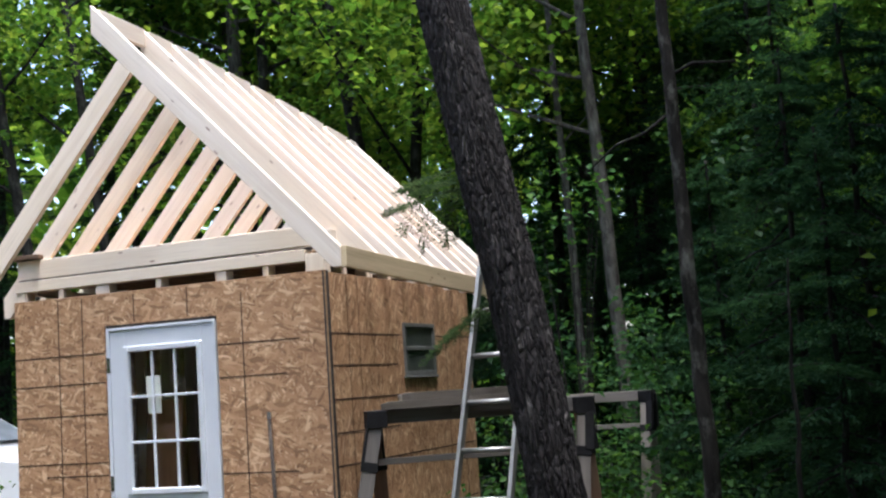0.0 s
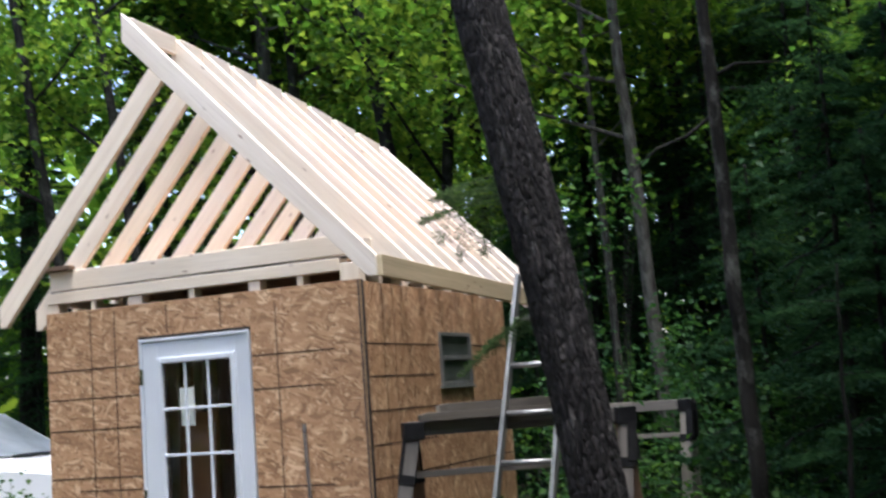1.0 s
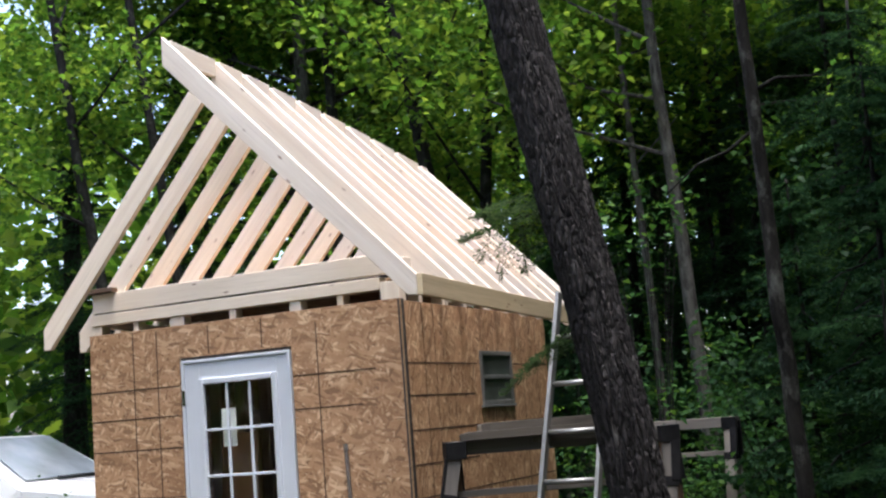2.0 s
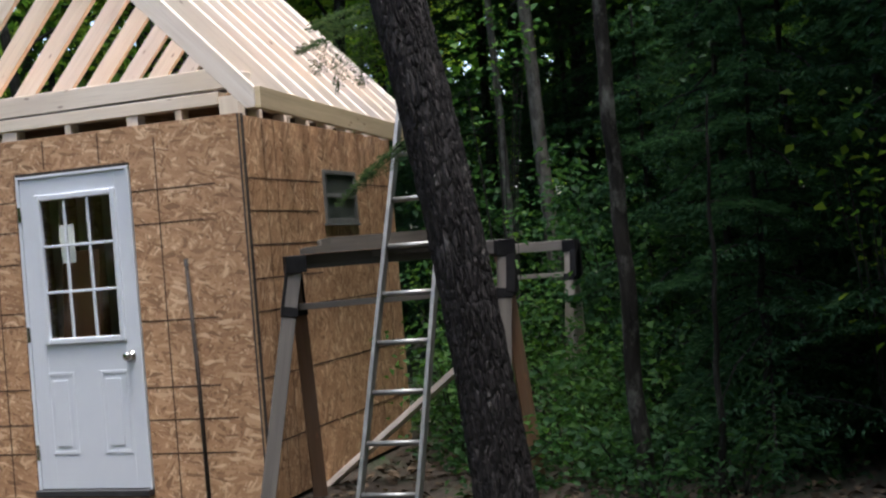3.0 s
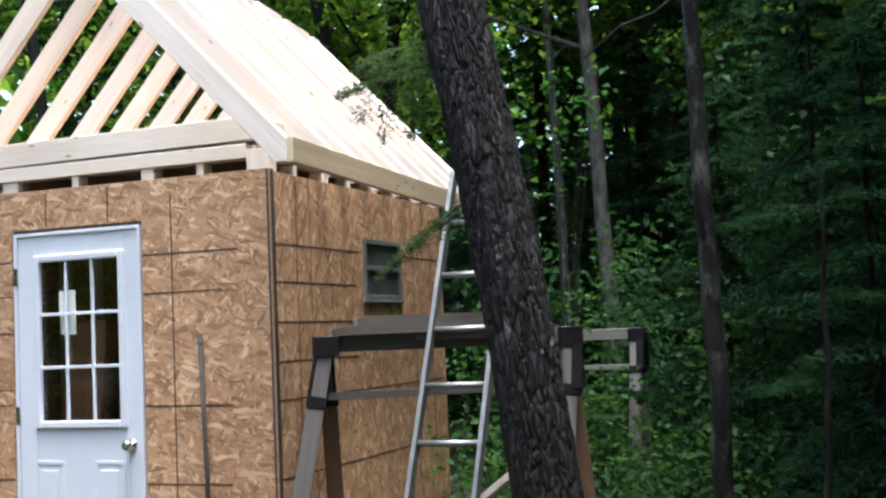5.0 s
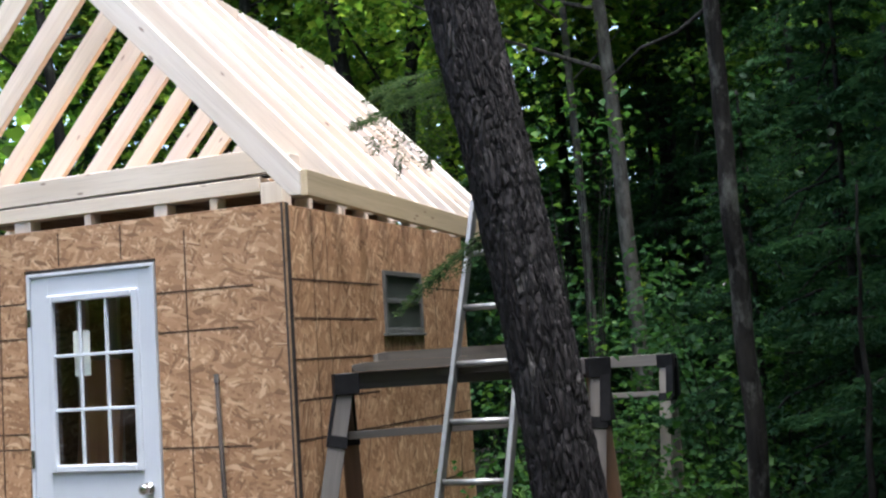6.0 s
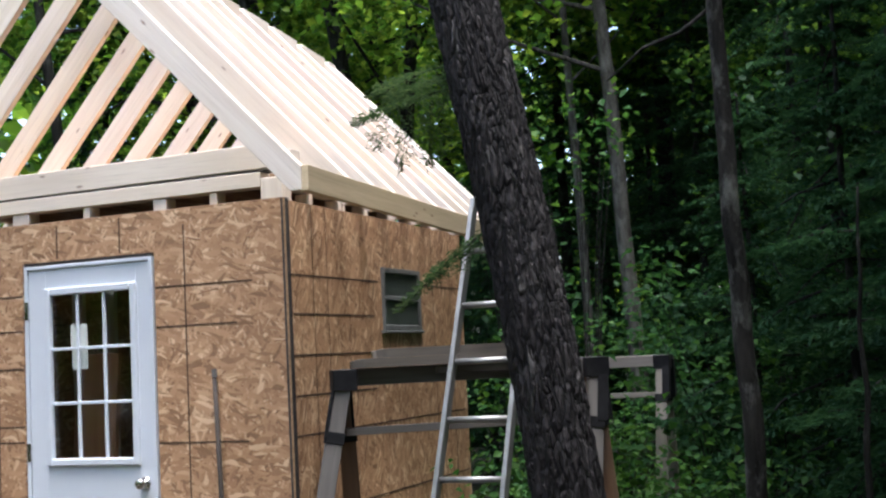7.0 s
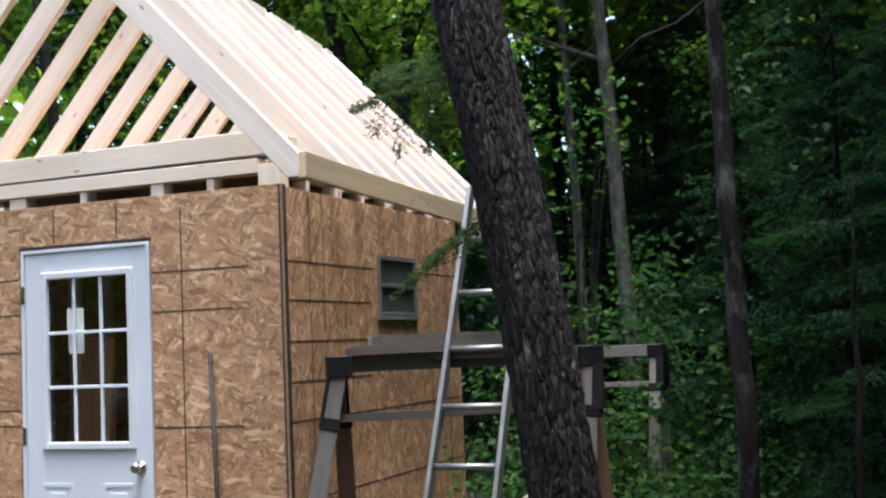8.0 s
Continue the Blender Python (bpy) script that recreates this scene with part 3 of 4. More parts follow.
brown_panel = board("door_panel", (-1.57, 0.36, 0.006), (-1.56, 0.50, 1.55), 0.04, 0.30, INDOOR_WOOD, up=(1, 0, 0))
tagged(brown_panel, "brown wooden panel leaning inside the shed", "panel")

# ---- rod by the door ----
rod = thing("metal_rod", "thin dark rusty rod leaning on the OSB wall", "rod")
part("shaft", tube_mesh([(-0.365, -0.085, GZ), (-0.40, -0.04, 0.7), (-0.436, -0.016, 1.385)], [0.014, 0.013, 0.012], 10), RUST, rod, smooth=True)
part("tip", tube_mesh([(-0.436, -0.016, 1.386), (-0.438, -0.0155, 1.43)], [0.015, 0.013], 10), GREY_WOOD, rod, "pale worn tip")

# ---- ladder ----
ladder = thing("ladder", "grey aluminium ladder leaning on the sawhorse", "ladder")
FL, TL = Vector((0.590, -0.03, GZ)), Vector((0.770, 0.72, 2.27))
FR, TR = Vector((0.965, -0.03, GZ)), Vector((1.105, 0.72, 2.27))
for a, b in ((FL, TL), (FR, TR)):
    rail = board("rail", a, b, 0.026, 0.066, ALUMINIUM, ladder, up=(0, -1, 0.3), bevel=0.004)
n_rungs = 8
for i in range(n_rungs):
    k = (0.105 + i * 0.305) / 2.54
    a, b = FL.lerp(TL, k), FR.lerp(TR, k)
    part("rung", tube_mesh([a + Vector((0.012, 0, 0)), b - Vector((0.012, 0, 0))], [0.0165, 0.0165], 12), ALUMINIUM, ladder, smooth=True)
for a, b in ((FL, TL), (FR, TR)):
    d = (b - a).normalized()
    board("end_cap", a - d * 0.012, a + d * 0.05, 0.034, 0.074, BLACK_TRIM, ladder, up=(0, -1, 0.3))

# ---- sawhorses and planks ----
def sawhorse(name_label, p, q, z, feet, wood_front, wood_back, band_z):
    s = thing("sawhorse", name_label, "sawhorse", group="sawhorses")
    p, q = Vector((*p, 0)), Vector((*q, 0))
    along = (q - p).normalized()
    up = Vector((0, 0, 1))
    board("beam", p + up * (z - 0.045) - along * 0.02, q + up * (z - 0.045) + along * 0.02, 0.04, 0.088, wood_front, s)
    across = Vector((along.y, -along.x, 0))
    for end, sign, (front, back) in ((p, -1, feet[0]), (q, 1, feet[1])):
        for foot, side, wood in ((front, 1, wood_front), (back, -1, wood_back)):
            foot = Vector((*foot, GZ))
            top = end + up * (z - 0.03) + across * side * 0.045
            leg = board("leg", foot, top, 0.04, 0.088, wood, s, up=along)
            k = (band_z - GZ) / (z - GZ)
            mid = foot.lerp(top, k)
            d = (top - foot).normalized()
            band = board("bracket_band", mid - d * 0.03, mid + d * 0.03, 0.052, 0.102, BLACK_BRACKET, leg, up=along)
            reach = 0.046 if side < 0 or sign < 0 else 0.036
            board("bracket_strap", mid + along * sign * reach, top + along * sign * reach, 0.06, 0.016 if sign < 0 else 0.058, BLACK_BRACKET, s, up=along)
            if side < 0:
                board("bracket_strap", mid - along * sign * 0.035, top - along * sign * 0.035, 0.05, 0.014, BLACK_BRACKET, s, up=along)
            band.matrix_local = aligned(foot, top, along).inverted() @ aligned(mid - d * 0.03, mid + d * 0.03, along)
        board("bracket_cap", end + up * (z - 0.055) - across * 0.085, end + up * (z - 0.055) + across * 0.085, 0.125, 0.105, BLACK_BRACKET, s, label="black steel bracket")
    a = p + up * band_z
    b = q + up * band_z
    board("rail", a, b, 0.03, 0.04, wood_front, s)
    return s


sawhorse("weathered timber sawhorse with black steel brackets beside the shed", (0.19, 0.21), (1.31, 0.95), 1.395, (((0.03, -0.12), (0.12, 0.46)), ((1.30, 0.62), (1.42, 0.98))), GREY_WOOD, BROWN_WOOD, 1.075)
sawhorse("grey timber sawhorse standing among bushes behind the shed", (0.05, 4.1), (1.02, 4.1), 1.36, (((0.0, 3.8), (0.0, 4.4)), ((0.98, 3.82), (0.99, 4.38))), PALE_GREY_WOOD, PALE_GREY_WOOD, 1.05)


def plank(p0, p1, width, thick, label, seed):
    """A rough-sawn slab with wavy edges and a worn, rounded end."""
    length = (Vector(p1) - Vector(p0)).length
    bm = bmesh.new()
    rows = []
    n = 48
    for i in range(n + 1):
        x = length * (i / n) ** 1.5
        e = min(1.0, (x + 0.012) / 0.08) ** 0.5
        l = width / 2 * e + 0.012 * noise.noise(Vector((x * 3, seed, 0)))
        r = width / 2 * e + 0.012 * noise.noise(Vector((x * 3, seed + 5, 0)))
        top = thick * (0.5 - 0.45 * (1 - e))
        rows.append([bm.verts.new((x, -l, -thick / 2)), bm.verts.new((x, r, -thick / 2)), bm.verts.new((x, r * 0.97, top)), bm.verts.new((x, -l * 0.97, top))])
    for a, b in zip(rows, rows[1:]):
        for k in range(4):
            bm.faces.new((a[k], b[k], b[(k + 1) % 4], a[(k + 1) % 4]))
    bm.faces.new(rows[0])
    bm.faces.new(rows[-1][::-1])
    bmesh.ops.recalc_face_normals(bm, faces=bm.faces)
    ob = part("plank", bm, PLANK_WOOD, None, "", aligned(p0, p1))
    ob.data.materials.append(PALE_GREY_WOOD)
    for f in ob.data.polygons:
        f.material_index = int(f.center.x < 0.012 and thick > 0.045 and width > 0.15)
    return tagged(ob, label, "plank", "planks on the sawhorse")


plank((0.24, 0.20, 1.4195), (1.12, 0.808, 1.4195), 0.13, 0.047, "dark weathered plank lying along the sawhorse beam", 1.0)
plank((0.30, 0.335, 1.467), (1.10, 0.846, 1.467), 0.19, 0.047, "old plank with a worn round end lying on a lower plank", 3.0)
plank((0.614, 0.435, 1.372), (1.194, 0.816, 1.372), 0.05, 0.04, "short dark offcut nailed along the sawhorse beam", 6.0)
tagged(board("leaning_board", (0.02, 0.80, -0.155), (1.10, 1.02, 0.70), 0.038, 0.088, NEW_WOOD, up=(0, -1, 0.2)), "pale two-by-four leaning low behind the ladder", "board")


# ---- the leaning tree before the ladder ----
def plated_trunk(centre, radius, z0, z1, rings, seg, depth):
    """A trunk with upright, overlapping bark scales: each one lifts a little at its lower end."""
    bm = bmesh.new()
    grid = []
    for i in range(rings + 1):
        z = z0 + (z1 - z0) * i / rings
        cx, cy = centre(z)
        r = radius(z)
        ring = []
        for k in range(seg):
            w = 2 * math.pi * k / seg
            c, s = math.cos(w), math.sin(w)
            warp = noise.noise(Vector((c * 3.5, s * 3.5, z * 6.5)))
            q = Vector((c * 5.4 + 0.8 * warp, s * 5.4 - 0.8 * warp, z * 4.2 + 1.3 * warp))
            near, spots = noise.voronoi(q)
            plate = min((near[1] - near[0]) * 3.2, 1.0)
            lift = max(-0.5, min(0.5, (spots[0].z - q.z) * 0.8))
            fine = noise.noise(Vector((c * 24.0, s * 24.0, z * 30.0 + 5)))
            d = depth * (0.55 * plate + 0.45 * lift * plate + 0.3 * fine - 0.6)
            rr = r + d + 0.01 * noise.noise(Vector((c * 1.2, s * 1.2, z * 0.9)))
            ring.append(bm.verts.new((cx + c * rr, cy + s * rr, z)))
        grid.append(ring)
    for a, b in zip(grid, grid[1:]):
        for k in range(seg):
            bm.faces.new((a[k], a[(k + 1) % seg], b[(k + 1) % seg], b[k]))
    bm.faces.new(grid[-1])
    return bm


LEAN = np.polyfit((-0.3, 0.15, 0.6, 1.0, 1.35, 1.7, 2.15, 2.6, 3.17, 3.6, 5.0), (1.715, 1.685, 1.638, 1.588, 1.545, 1.495, 1.415, 1.325, 1.225, 1.16, 0.95), 4)


def lean_centre(z):
    return float(np.polyval(LEAN, z)), -0.63


tree = thing("leaning_tree", "dark rough-barked tree leaning beside the shed ladder", "tree")
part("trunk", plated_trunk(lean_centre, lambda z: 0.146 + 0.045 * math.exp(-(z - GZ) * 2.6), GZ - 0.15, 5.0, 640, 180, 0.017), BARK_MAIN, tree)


def needle_spray(rng, start, direction, length, width, droop, count, size):
    """Places and directions of needled twigs on a flat, drooping bough."""
    d = Vector(direction).normalized()
    side = d.cross(Vector((0, 0, 1))).normalized()
    pts, dirs = [], []
    for _ in range(count):
        u = rng.random() ** 0.75
        v = rng.uniform(-1, 1)
        reach = width * math.sin(min(1.0, u * 1.15) * math.pi) ** 0.7 + 0.02
        twig = round(u * 13) / 13 + rng.normal() * 0.02
        p = Vector(start) + d * (length * (twig + abs(v) * 0.08)) + side * (v * reach) + Vector((0, 0, -droop * u * u * length - abs(v) * reach * 0.35 + rng.normal() * 0.01))
        pts.append(p)
        dirs.append(d * 0.6 + side * math.copysign(0.9, v) + Vector((0, 0, -0.25)))
    return pts, dirs


def bough(parent, start, direction, length, width, droop, count, size, seed, needle=None):
    rng = np.random.default_rng(seed)
    pts, dirs = needle_spray(rng, start, direction, length, width, droop, count, size)
    d = Vector(direction).normalized()
    line = [Vector(start) + d * (length * u) + Vector((0, 0, -droop * u * u * length)) for u in (0, 0.25, 0.5, 0.75, 1.0)]
    b = part("branch", tube_mesh(line, [r * min(1.0, length / 0.6) ** 1.5 for r in (0.007, 0.006, 0.004, 0.003, 0.0015)], 6), BARK_DARK, parent)
    needles = new("needles", leaves_mesh("needles", pts, rng.uniform(0.6, 1.2, count) * size, needle or NEEDLES_NEAR, 0.22, 1.2, rng, directions=dirs))
    needles.parent = b
    return b


def on_trunk(z):
    x, y = lean_centre(z)
    return Vector((x, y, z))


bough(tree, on_trunk(2.58), (-1.0, 0.12, 0.0), 0.62, 0.14, 0.14, 900, 0.026, 1)
bough(tree, on_trunk(2.64), (-1.0, 0.40, 0.05), 0.54, 0.20, 0.12, 1300, 0.028, 7)
bough(tree, (0.97, -0.57, 2.52), (-0.25, 0.05, -1.0), 0.26, 0.08, 0.0, 240, 0.024, 2)
bough(tree, (1.08, -0.57, 2.53), (-0.12, 0.05, -1.0), 0.25, 0.07, 0.0, 220, 0.024, 8)
for x, y, z, dx, length, seed in ((0.89, -0.60, 2.51, -0.55, 0.17, 9), (1.04, -0.50, 2.54, -0.15, 0.26, 11), (1.16, -0.60, 2.55, -0.6, 0.20, 12)):
    bough(tree, (x, y, z), (dx, 0.2, -1.0), length, 0.10, 0.0, 190, 0.024, seed)
bough(tree, on_trunk(2.68), (-1.0, 0.25, 0.1), 0.56, 0.18, 0.22, 900, 0.026, 13)
bough(tree, on_trunk(2.02), (-0.85, 0.12, -0.42), 0.60, 0.11, 0.14, 760, 0.026, 3)
bough(tree, on_trunk(1.95), (-0.85, 0.30, -0.12), 0.48, 0.12, 0.25, 620, 0.026, 4)


# ---- the woods ----
def sampled_trunk(rng, height, r0, bend):
    pts, rad = [], []
    for i in range(15):
        u = i / 14
        pts.append((bend * math.sin(u * 2.6 + 0.4) - bend * 0.39 + rng.normal() * 0.015, bend * 0.6 * math.sin(u * 3.3), u * height - 0.1))
        rad.append(r0 * (1 - 0.72 * u) + r0 * 0.35 * math.exp(-u * 30))
    return pts, rad


def broadleaf(seed, height, r0, low, spread, leaves, size, bark, leaf, limbs=16, bend=0.25):
    rng = np.random.default_rng(seed)
    t = thing("broadleaf_tree", "tall broadleaf tree with green summer leaves in the woods", "tree", group="woodland trees")
    pts, rad = sampled_trunk(rng, height, r0, bend)
    part("trunk", tube_mesh(pts, rad, 14, 0.12, seed), bark, t, smooth=True)
    centres = []
    bm = bmesh.new()
    for i in range(limbs):
        u = low + (0.97 - low) * (i + rng.random() * 0.8) / limbs
        k = min(13, int(u * 14))
        base = Vector(pts[k]).lerp(Vector(pts[k + 1]), u * 14 - k)
        w = rng.uniform(0, 2 * math.pi)
        reach = spread * (1.15 - u * 0.75) * rng.uniform(0.6, 1.15)
        rise = reach * rng.uniform(0.05, 0.6)
        line = []
        for q in range(5):
            f = q / 4
            line.append(base + Vector((math.cos(w + 0.25 * f) * reach * f, math.sin(w + 0.25 * f) * reach * f, rise * f - 0.1 * reach * f * f)))
        one = tube_mesh(line, [r0 * 0.3 * (1 - u * 0.6) * (1 - 0.8 * q / 4) for q in range(5)], 6)
        me = bpy.data.meshes.new("limb")
        one.to_mesh(me)
        one.free()
        bm.from_mesh(me)
        bpy.data.meshes.remove(me)
        for f in (0.35, 0.55, 0.75, 0.95, 1.05):
            p = line[0].lerp(line[4], f)
            centres.append((p.x + rng.normal() * 0.35, p.y + rng.normal() * 0.35, p.z + rng.normal() * 0.25))
    part("branching", bm, bark, t)
    centres = np.array(centres)
    pick = rng.integers(0, len(centres), leaves)
    places = centres[pick] + rng.normal(size=(leaves, 3)) * np.array([0.42, 0.42, 0.2])
    crown = new("crown", leaves_mesh("crown", places, rng.uniform(0.6, 1.25, leaves) * size, leaf, 0.75, 0.7, rng))
    crown.parent = t
    return t


def hemlock(seed, height, r0, boughs, per, low=0.08, reach0=1.5):
    rng = np.random.default_rng(seed)
    t = thing("hemlock_tree", "dark green hemlock with drooping needled boughs", "tree", group="woodland trees")
    pts, rad = sampled_trunk(rng, height, r0, 0.05)
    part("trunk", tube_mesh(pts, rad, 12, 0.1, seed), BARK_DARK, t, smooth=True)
    all_pts, all_dirs = [], []
    bm = bmesh.new()
    for i in range(boughs):
        u = low + (0.97 - low) * (i + rng.random()) / boughs
        w = i * 2.399 + rng.normal() * 0.3
        reach = reach0 * (1.05 - u) * rng.uniform(0.7, 1.2) + 0.2
        start = Vector((pts[7][0], pts[7][1], u * height))
        d = Vector((math.cos(w), math.sin(w), rng.uniform(-0.3, 0.4)))
        droop = rng.uniform(0.05, 0.75)
        p, q = needle_spray(rng, start, d, reach, reach * 0.38, droop, int(per * (0.4 + reach / reach0)), 0.1)
        all_pts += p
        all_dirs += q
        dn = d.normalized()
        one = tube_mesh([start, start + dn * reach * 0.5 + Vector((0, 0, -droop * 0.25 * reach)), start + dn * reach + Vector((0, 0, -droop * reach))], [0.014, 0.01, 0.003], 5)
        me = bpy.data.meshes.new("limb")
        one.to_mesh(me)
        one.free()
        bm.from_mesh(me)
        bpy.data.meshes.remove(me)
    part("branching", bm, BARK_DARK, t)
    n = len(all_pts)
    crown = new("needles", leaves_mesh("needles", all_pts, rng.uniform(0.6, 1.3, n) * 0.075, NEEDLES, 0.3, 1.0, rng, directions=all_dirs))
    crown.parent = t
    return t


def planted(proto, x, y, turn, size=1.0, tilt=0.0):
    m = pose(x, y, ground_height(x, y), tilt, 0, turn) @ Matrix.Diagonal((size, size, size, 1))
    c = copy_thing(proto, m)
    c.scale = (size, size, size)
    return c


def settle(proto, x, y, turn):
    proto.matrix_basis = pose(x, y, ground_height(x, y), 0, 0, turn)


beech = broadleaf(11, 13.0, 0.17, 0.45, 3.3, 15000, 0.12, BARK_DARK, LEAF_BRIGHT)
maple = broadleaf(12, 12.0, 0.13, 0.34, 3.0, 16000, 0.12, BARK_DARK, LEAF_BRIGHT, bend=0.5)
tall = broadleaf(15, 15.0, 0.14, 0.60, 2.8, 10000, 0.12, BARK_DARK, LEAF_BRIGHT, limbs=12, bend=0.35)
ash = broadleaf(13, 14.0, 0.15, 0.48, 3.2, 15000, 0.12, BARK_PALE, LEAF_BRIGHT, bend=0.15)
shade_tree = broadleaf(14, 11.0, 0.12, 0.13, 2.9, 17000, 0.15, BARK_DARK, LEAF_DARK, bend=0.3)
hem_big = hemlock(21, 9.5, 0.085, 100, 330, 0.07, 1.9)
hem_small = hemlock(22, 4.2, 0.04, 50, 240, 0.06, 1.0)
settle(beech, -10.5, 8.5, 300)
settle(maple, -7.0, 11.0, 40)
settle(tall, -8.6, 13.0, 0)
for x, y, a, s in ((-4.4, 14.0, 200, 1.1), (-1.6, 13.4, 130, 0.95), (-10.4, 11.6, 250, 0.9)):
    planted(tall, x, y, a, s)
settle(ash, -5.75, 8.24, 10)
settle(shade_tree, 8.8, 4.4, 0)
glade_tree = broadleaf(17, 11.0, 0.12, 0.26, 3.0, 13000, 0.15, BARK_DARK, LEAF_MID, bend=0.3)
settle(glade_tree, 5.2, 10.2, 150)
for x, y, a, s in ((6.2, 6.0, 80, 1.0), (2.0, 17, 200, 1.2), (5.5, 15, 270, 1.2), (8.5, 9.0, 10, 1.1), (2.5, 7.4, 310, 0.62), (7.2, 12.0, 65, 1.1), (0.8, 14.5, 30, 1.0), (3.3, 6.2, 75, 0.55)):
    planted(glade_tree, x, y, a, s)
# Added crowns above the view, only to block skylight over the right side.
shading_canopy = broadleaf(18, 13.5, 0.13, 0.56, 3.7, 15000, 0.24, BARK_DARK, LEAF_DARK, limbs=20, bend=0.3)
settle(shading_canopy, 5.7, 0.6, 0)
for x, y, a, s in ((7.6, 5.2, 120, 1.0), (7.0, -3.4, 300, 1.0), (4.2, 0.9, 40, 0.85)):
    planted(shading_canopy, x, y, a, s)
settle(hem_big, 4.5, 4.2, 30)
settle(hem_small, 3.05, 1.9, 0)
# Those at negative y are unseen, added behind the camera to cut skylight.
for x, y, a, s in ((-12.4, 2.2, 20, 0.9), (-9.5, -3.0, 65, 0.9), (-7.0, -9.0, 25, 1.0), (-1.5, -12.0, 280, 1.0), (12.5, -3.0, 210, 1.0)):
    planted(beech, x, y, a, s)
# The two at negative y are unseen too, added to dim the walls.
for x, y, a, s in ((-4.3, 11.2, 120, 1.0), (3.5, -12.5, 20, 1.0), (-11.5, -6.5, 200, 1.0), (-12.0, 5.5, 180, 1.0), (0.3, 9.0, 220, 1.0)):
    planted(maple, x, y, a, s)
for x, y, a, s in ((-6.4, 10.6, 160, 1.0),):
    planted(ash, x, y, a, s)
# Those beyond x = 7 are out of view, added to shade the right.
for x, y, a, s in ((0.5, 12.0, 230, 0.9), (1.5, 8.2, 60, 0.62), (7.6, 1.2, 330, 1.05), (-1.5, 16, 99, 1.2), (9.4, -3.6, 45, 1.0), (8.2, -8.2, 130, 1.05), (9.8, 2.6, 250, 1.1)):
    planted(shade_tree, x, y, a, s)
# Negative y and (5.3, 1.7): unseen hemlocks added to shade walls and trunk.
for x, y, a, s in ((2.35, 4.7, 30, 0.55), (3.7, 3.2, 110, 0.5), (5.3, 1.7, 60, 1.0), (7.4, -5.6, 45, 1.05), (6.4, -10.2, 200, 1.1), (-1.2, 9.3, 75, 1.05), (2.6, -12.2, 320, 1.1), (-1.6, -11.0, 80, 1.05), (-5.2, -9.6, 160, 1.05), (-8.0, -6.2, 30, 1.0), (5.5, -0.5, 10, 1.05), (6.0, -2.6, 100, 1.0), (0.9, 9.6, 15, 0.75), (1.3, 11.4, 140, 0.8), (2.7, 8.6, 250, 0.5), (0.75, 7.7, 310, 0.65), (0.1, 8.4, 80, 0.6), (-2.2, 9.0, 130, 0.6), (-1.5, 7.4, 240, 0.45), (1.95, 6.4, 200, 0.75), (4.9, 5.6, 170, 0.75), (-7.6, 8.4, 33, 0.9), (-9.9, 8.2, 140, 0.8)):
    planted(hem_big, x, y, a, s)
for x, y, a, s in ((2.55, 2.9, 80, 1.0), (3.9, 1.6, 190, 1.1), (1.75, 4.0, 250, 0.85), (3.4, 4.6, 310, 1.1), (2.9, 0.9, 20, 0.75), (-4.9, 5.4, 70, 0.9), (-5.5, 6.6, 160, 1.0)):
    planted(hem_small, x, y, a, s)


def single_trunk(name, label, line, radii, bark, seg=16, rough=0.12):
    t = thing(name, label, "tree")
    part("trunk", tube_mesh(line, radii, seg, rough, radii[0] * 50), bark, t, smooth=True)
    return t


def stepped(p0, p1, n=26, wave=0.02, seed=0.0):
    a, b = Vector(p0), Vector(p1)
    return [a.lerp(b, i / (n - 1)) + Vector((noise.noise(Vector((i * 0.33, seed, 0))), noise.noise(Vector((i * 0.33, seed, 9))), 0)) * wave for i in range(n)]


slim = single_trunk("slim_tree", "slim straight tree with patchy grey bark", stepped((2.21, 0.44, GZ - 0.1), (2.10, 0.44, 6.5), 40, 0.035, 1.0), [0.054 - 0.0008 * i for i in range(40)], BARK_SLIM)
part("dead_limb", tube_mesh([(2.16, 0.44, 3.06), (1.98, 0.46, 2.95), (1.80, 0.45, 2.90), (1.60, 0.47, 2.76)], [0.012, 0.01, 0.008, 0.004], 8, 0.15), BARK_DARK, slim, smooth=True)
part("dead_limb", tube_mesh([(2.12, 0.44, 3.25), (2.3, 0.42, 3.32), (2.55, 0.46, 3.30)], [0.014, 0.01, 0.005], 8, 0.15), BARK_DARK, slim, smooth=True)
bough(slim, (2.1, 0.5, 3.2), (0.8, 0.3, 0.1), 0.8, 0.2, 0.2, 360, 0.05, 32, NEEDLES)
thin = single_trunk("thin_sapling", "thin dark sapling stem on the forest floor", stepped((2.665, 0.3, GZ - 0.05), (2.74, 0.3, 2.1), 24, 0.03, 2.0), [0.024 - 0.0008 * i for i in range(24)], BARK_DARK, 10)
bough(thin, (2.72, 0.3, 1.5), (0.5, 0.6, 0.1), 0.6, 0.18, 0.3, 420, 0.05, 41, NEEDLES)
bough(thin, (2.72, 0.3, 1.1), (-0.5, 0.6, 0.1), 0.55, 0.18, 0.3, 420, 0.05, 42, NEEDLES)
bough(thin, (2.73, 0.3, 1.9), (-0.6, 0.3, 0.1), 0.6, 0.18, 0.3, 420, 0.05, 43, NEEDLES)


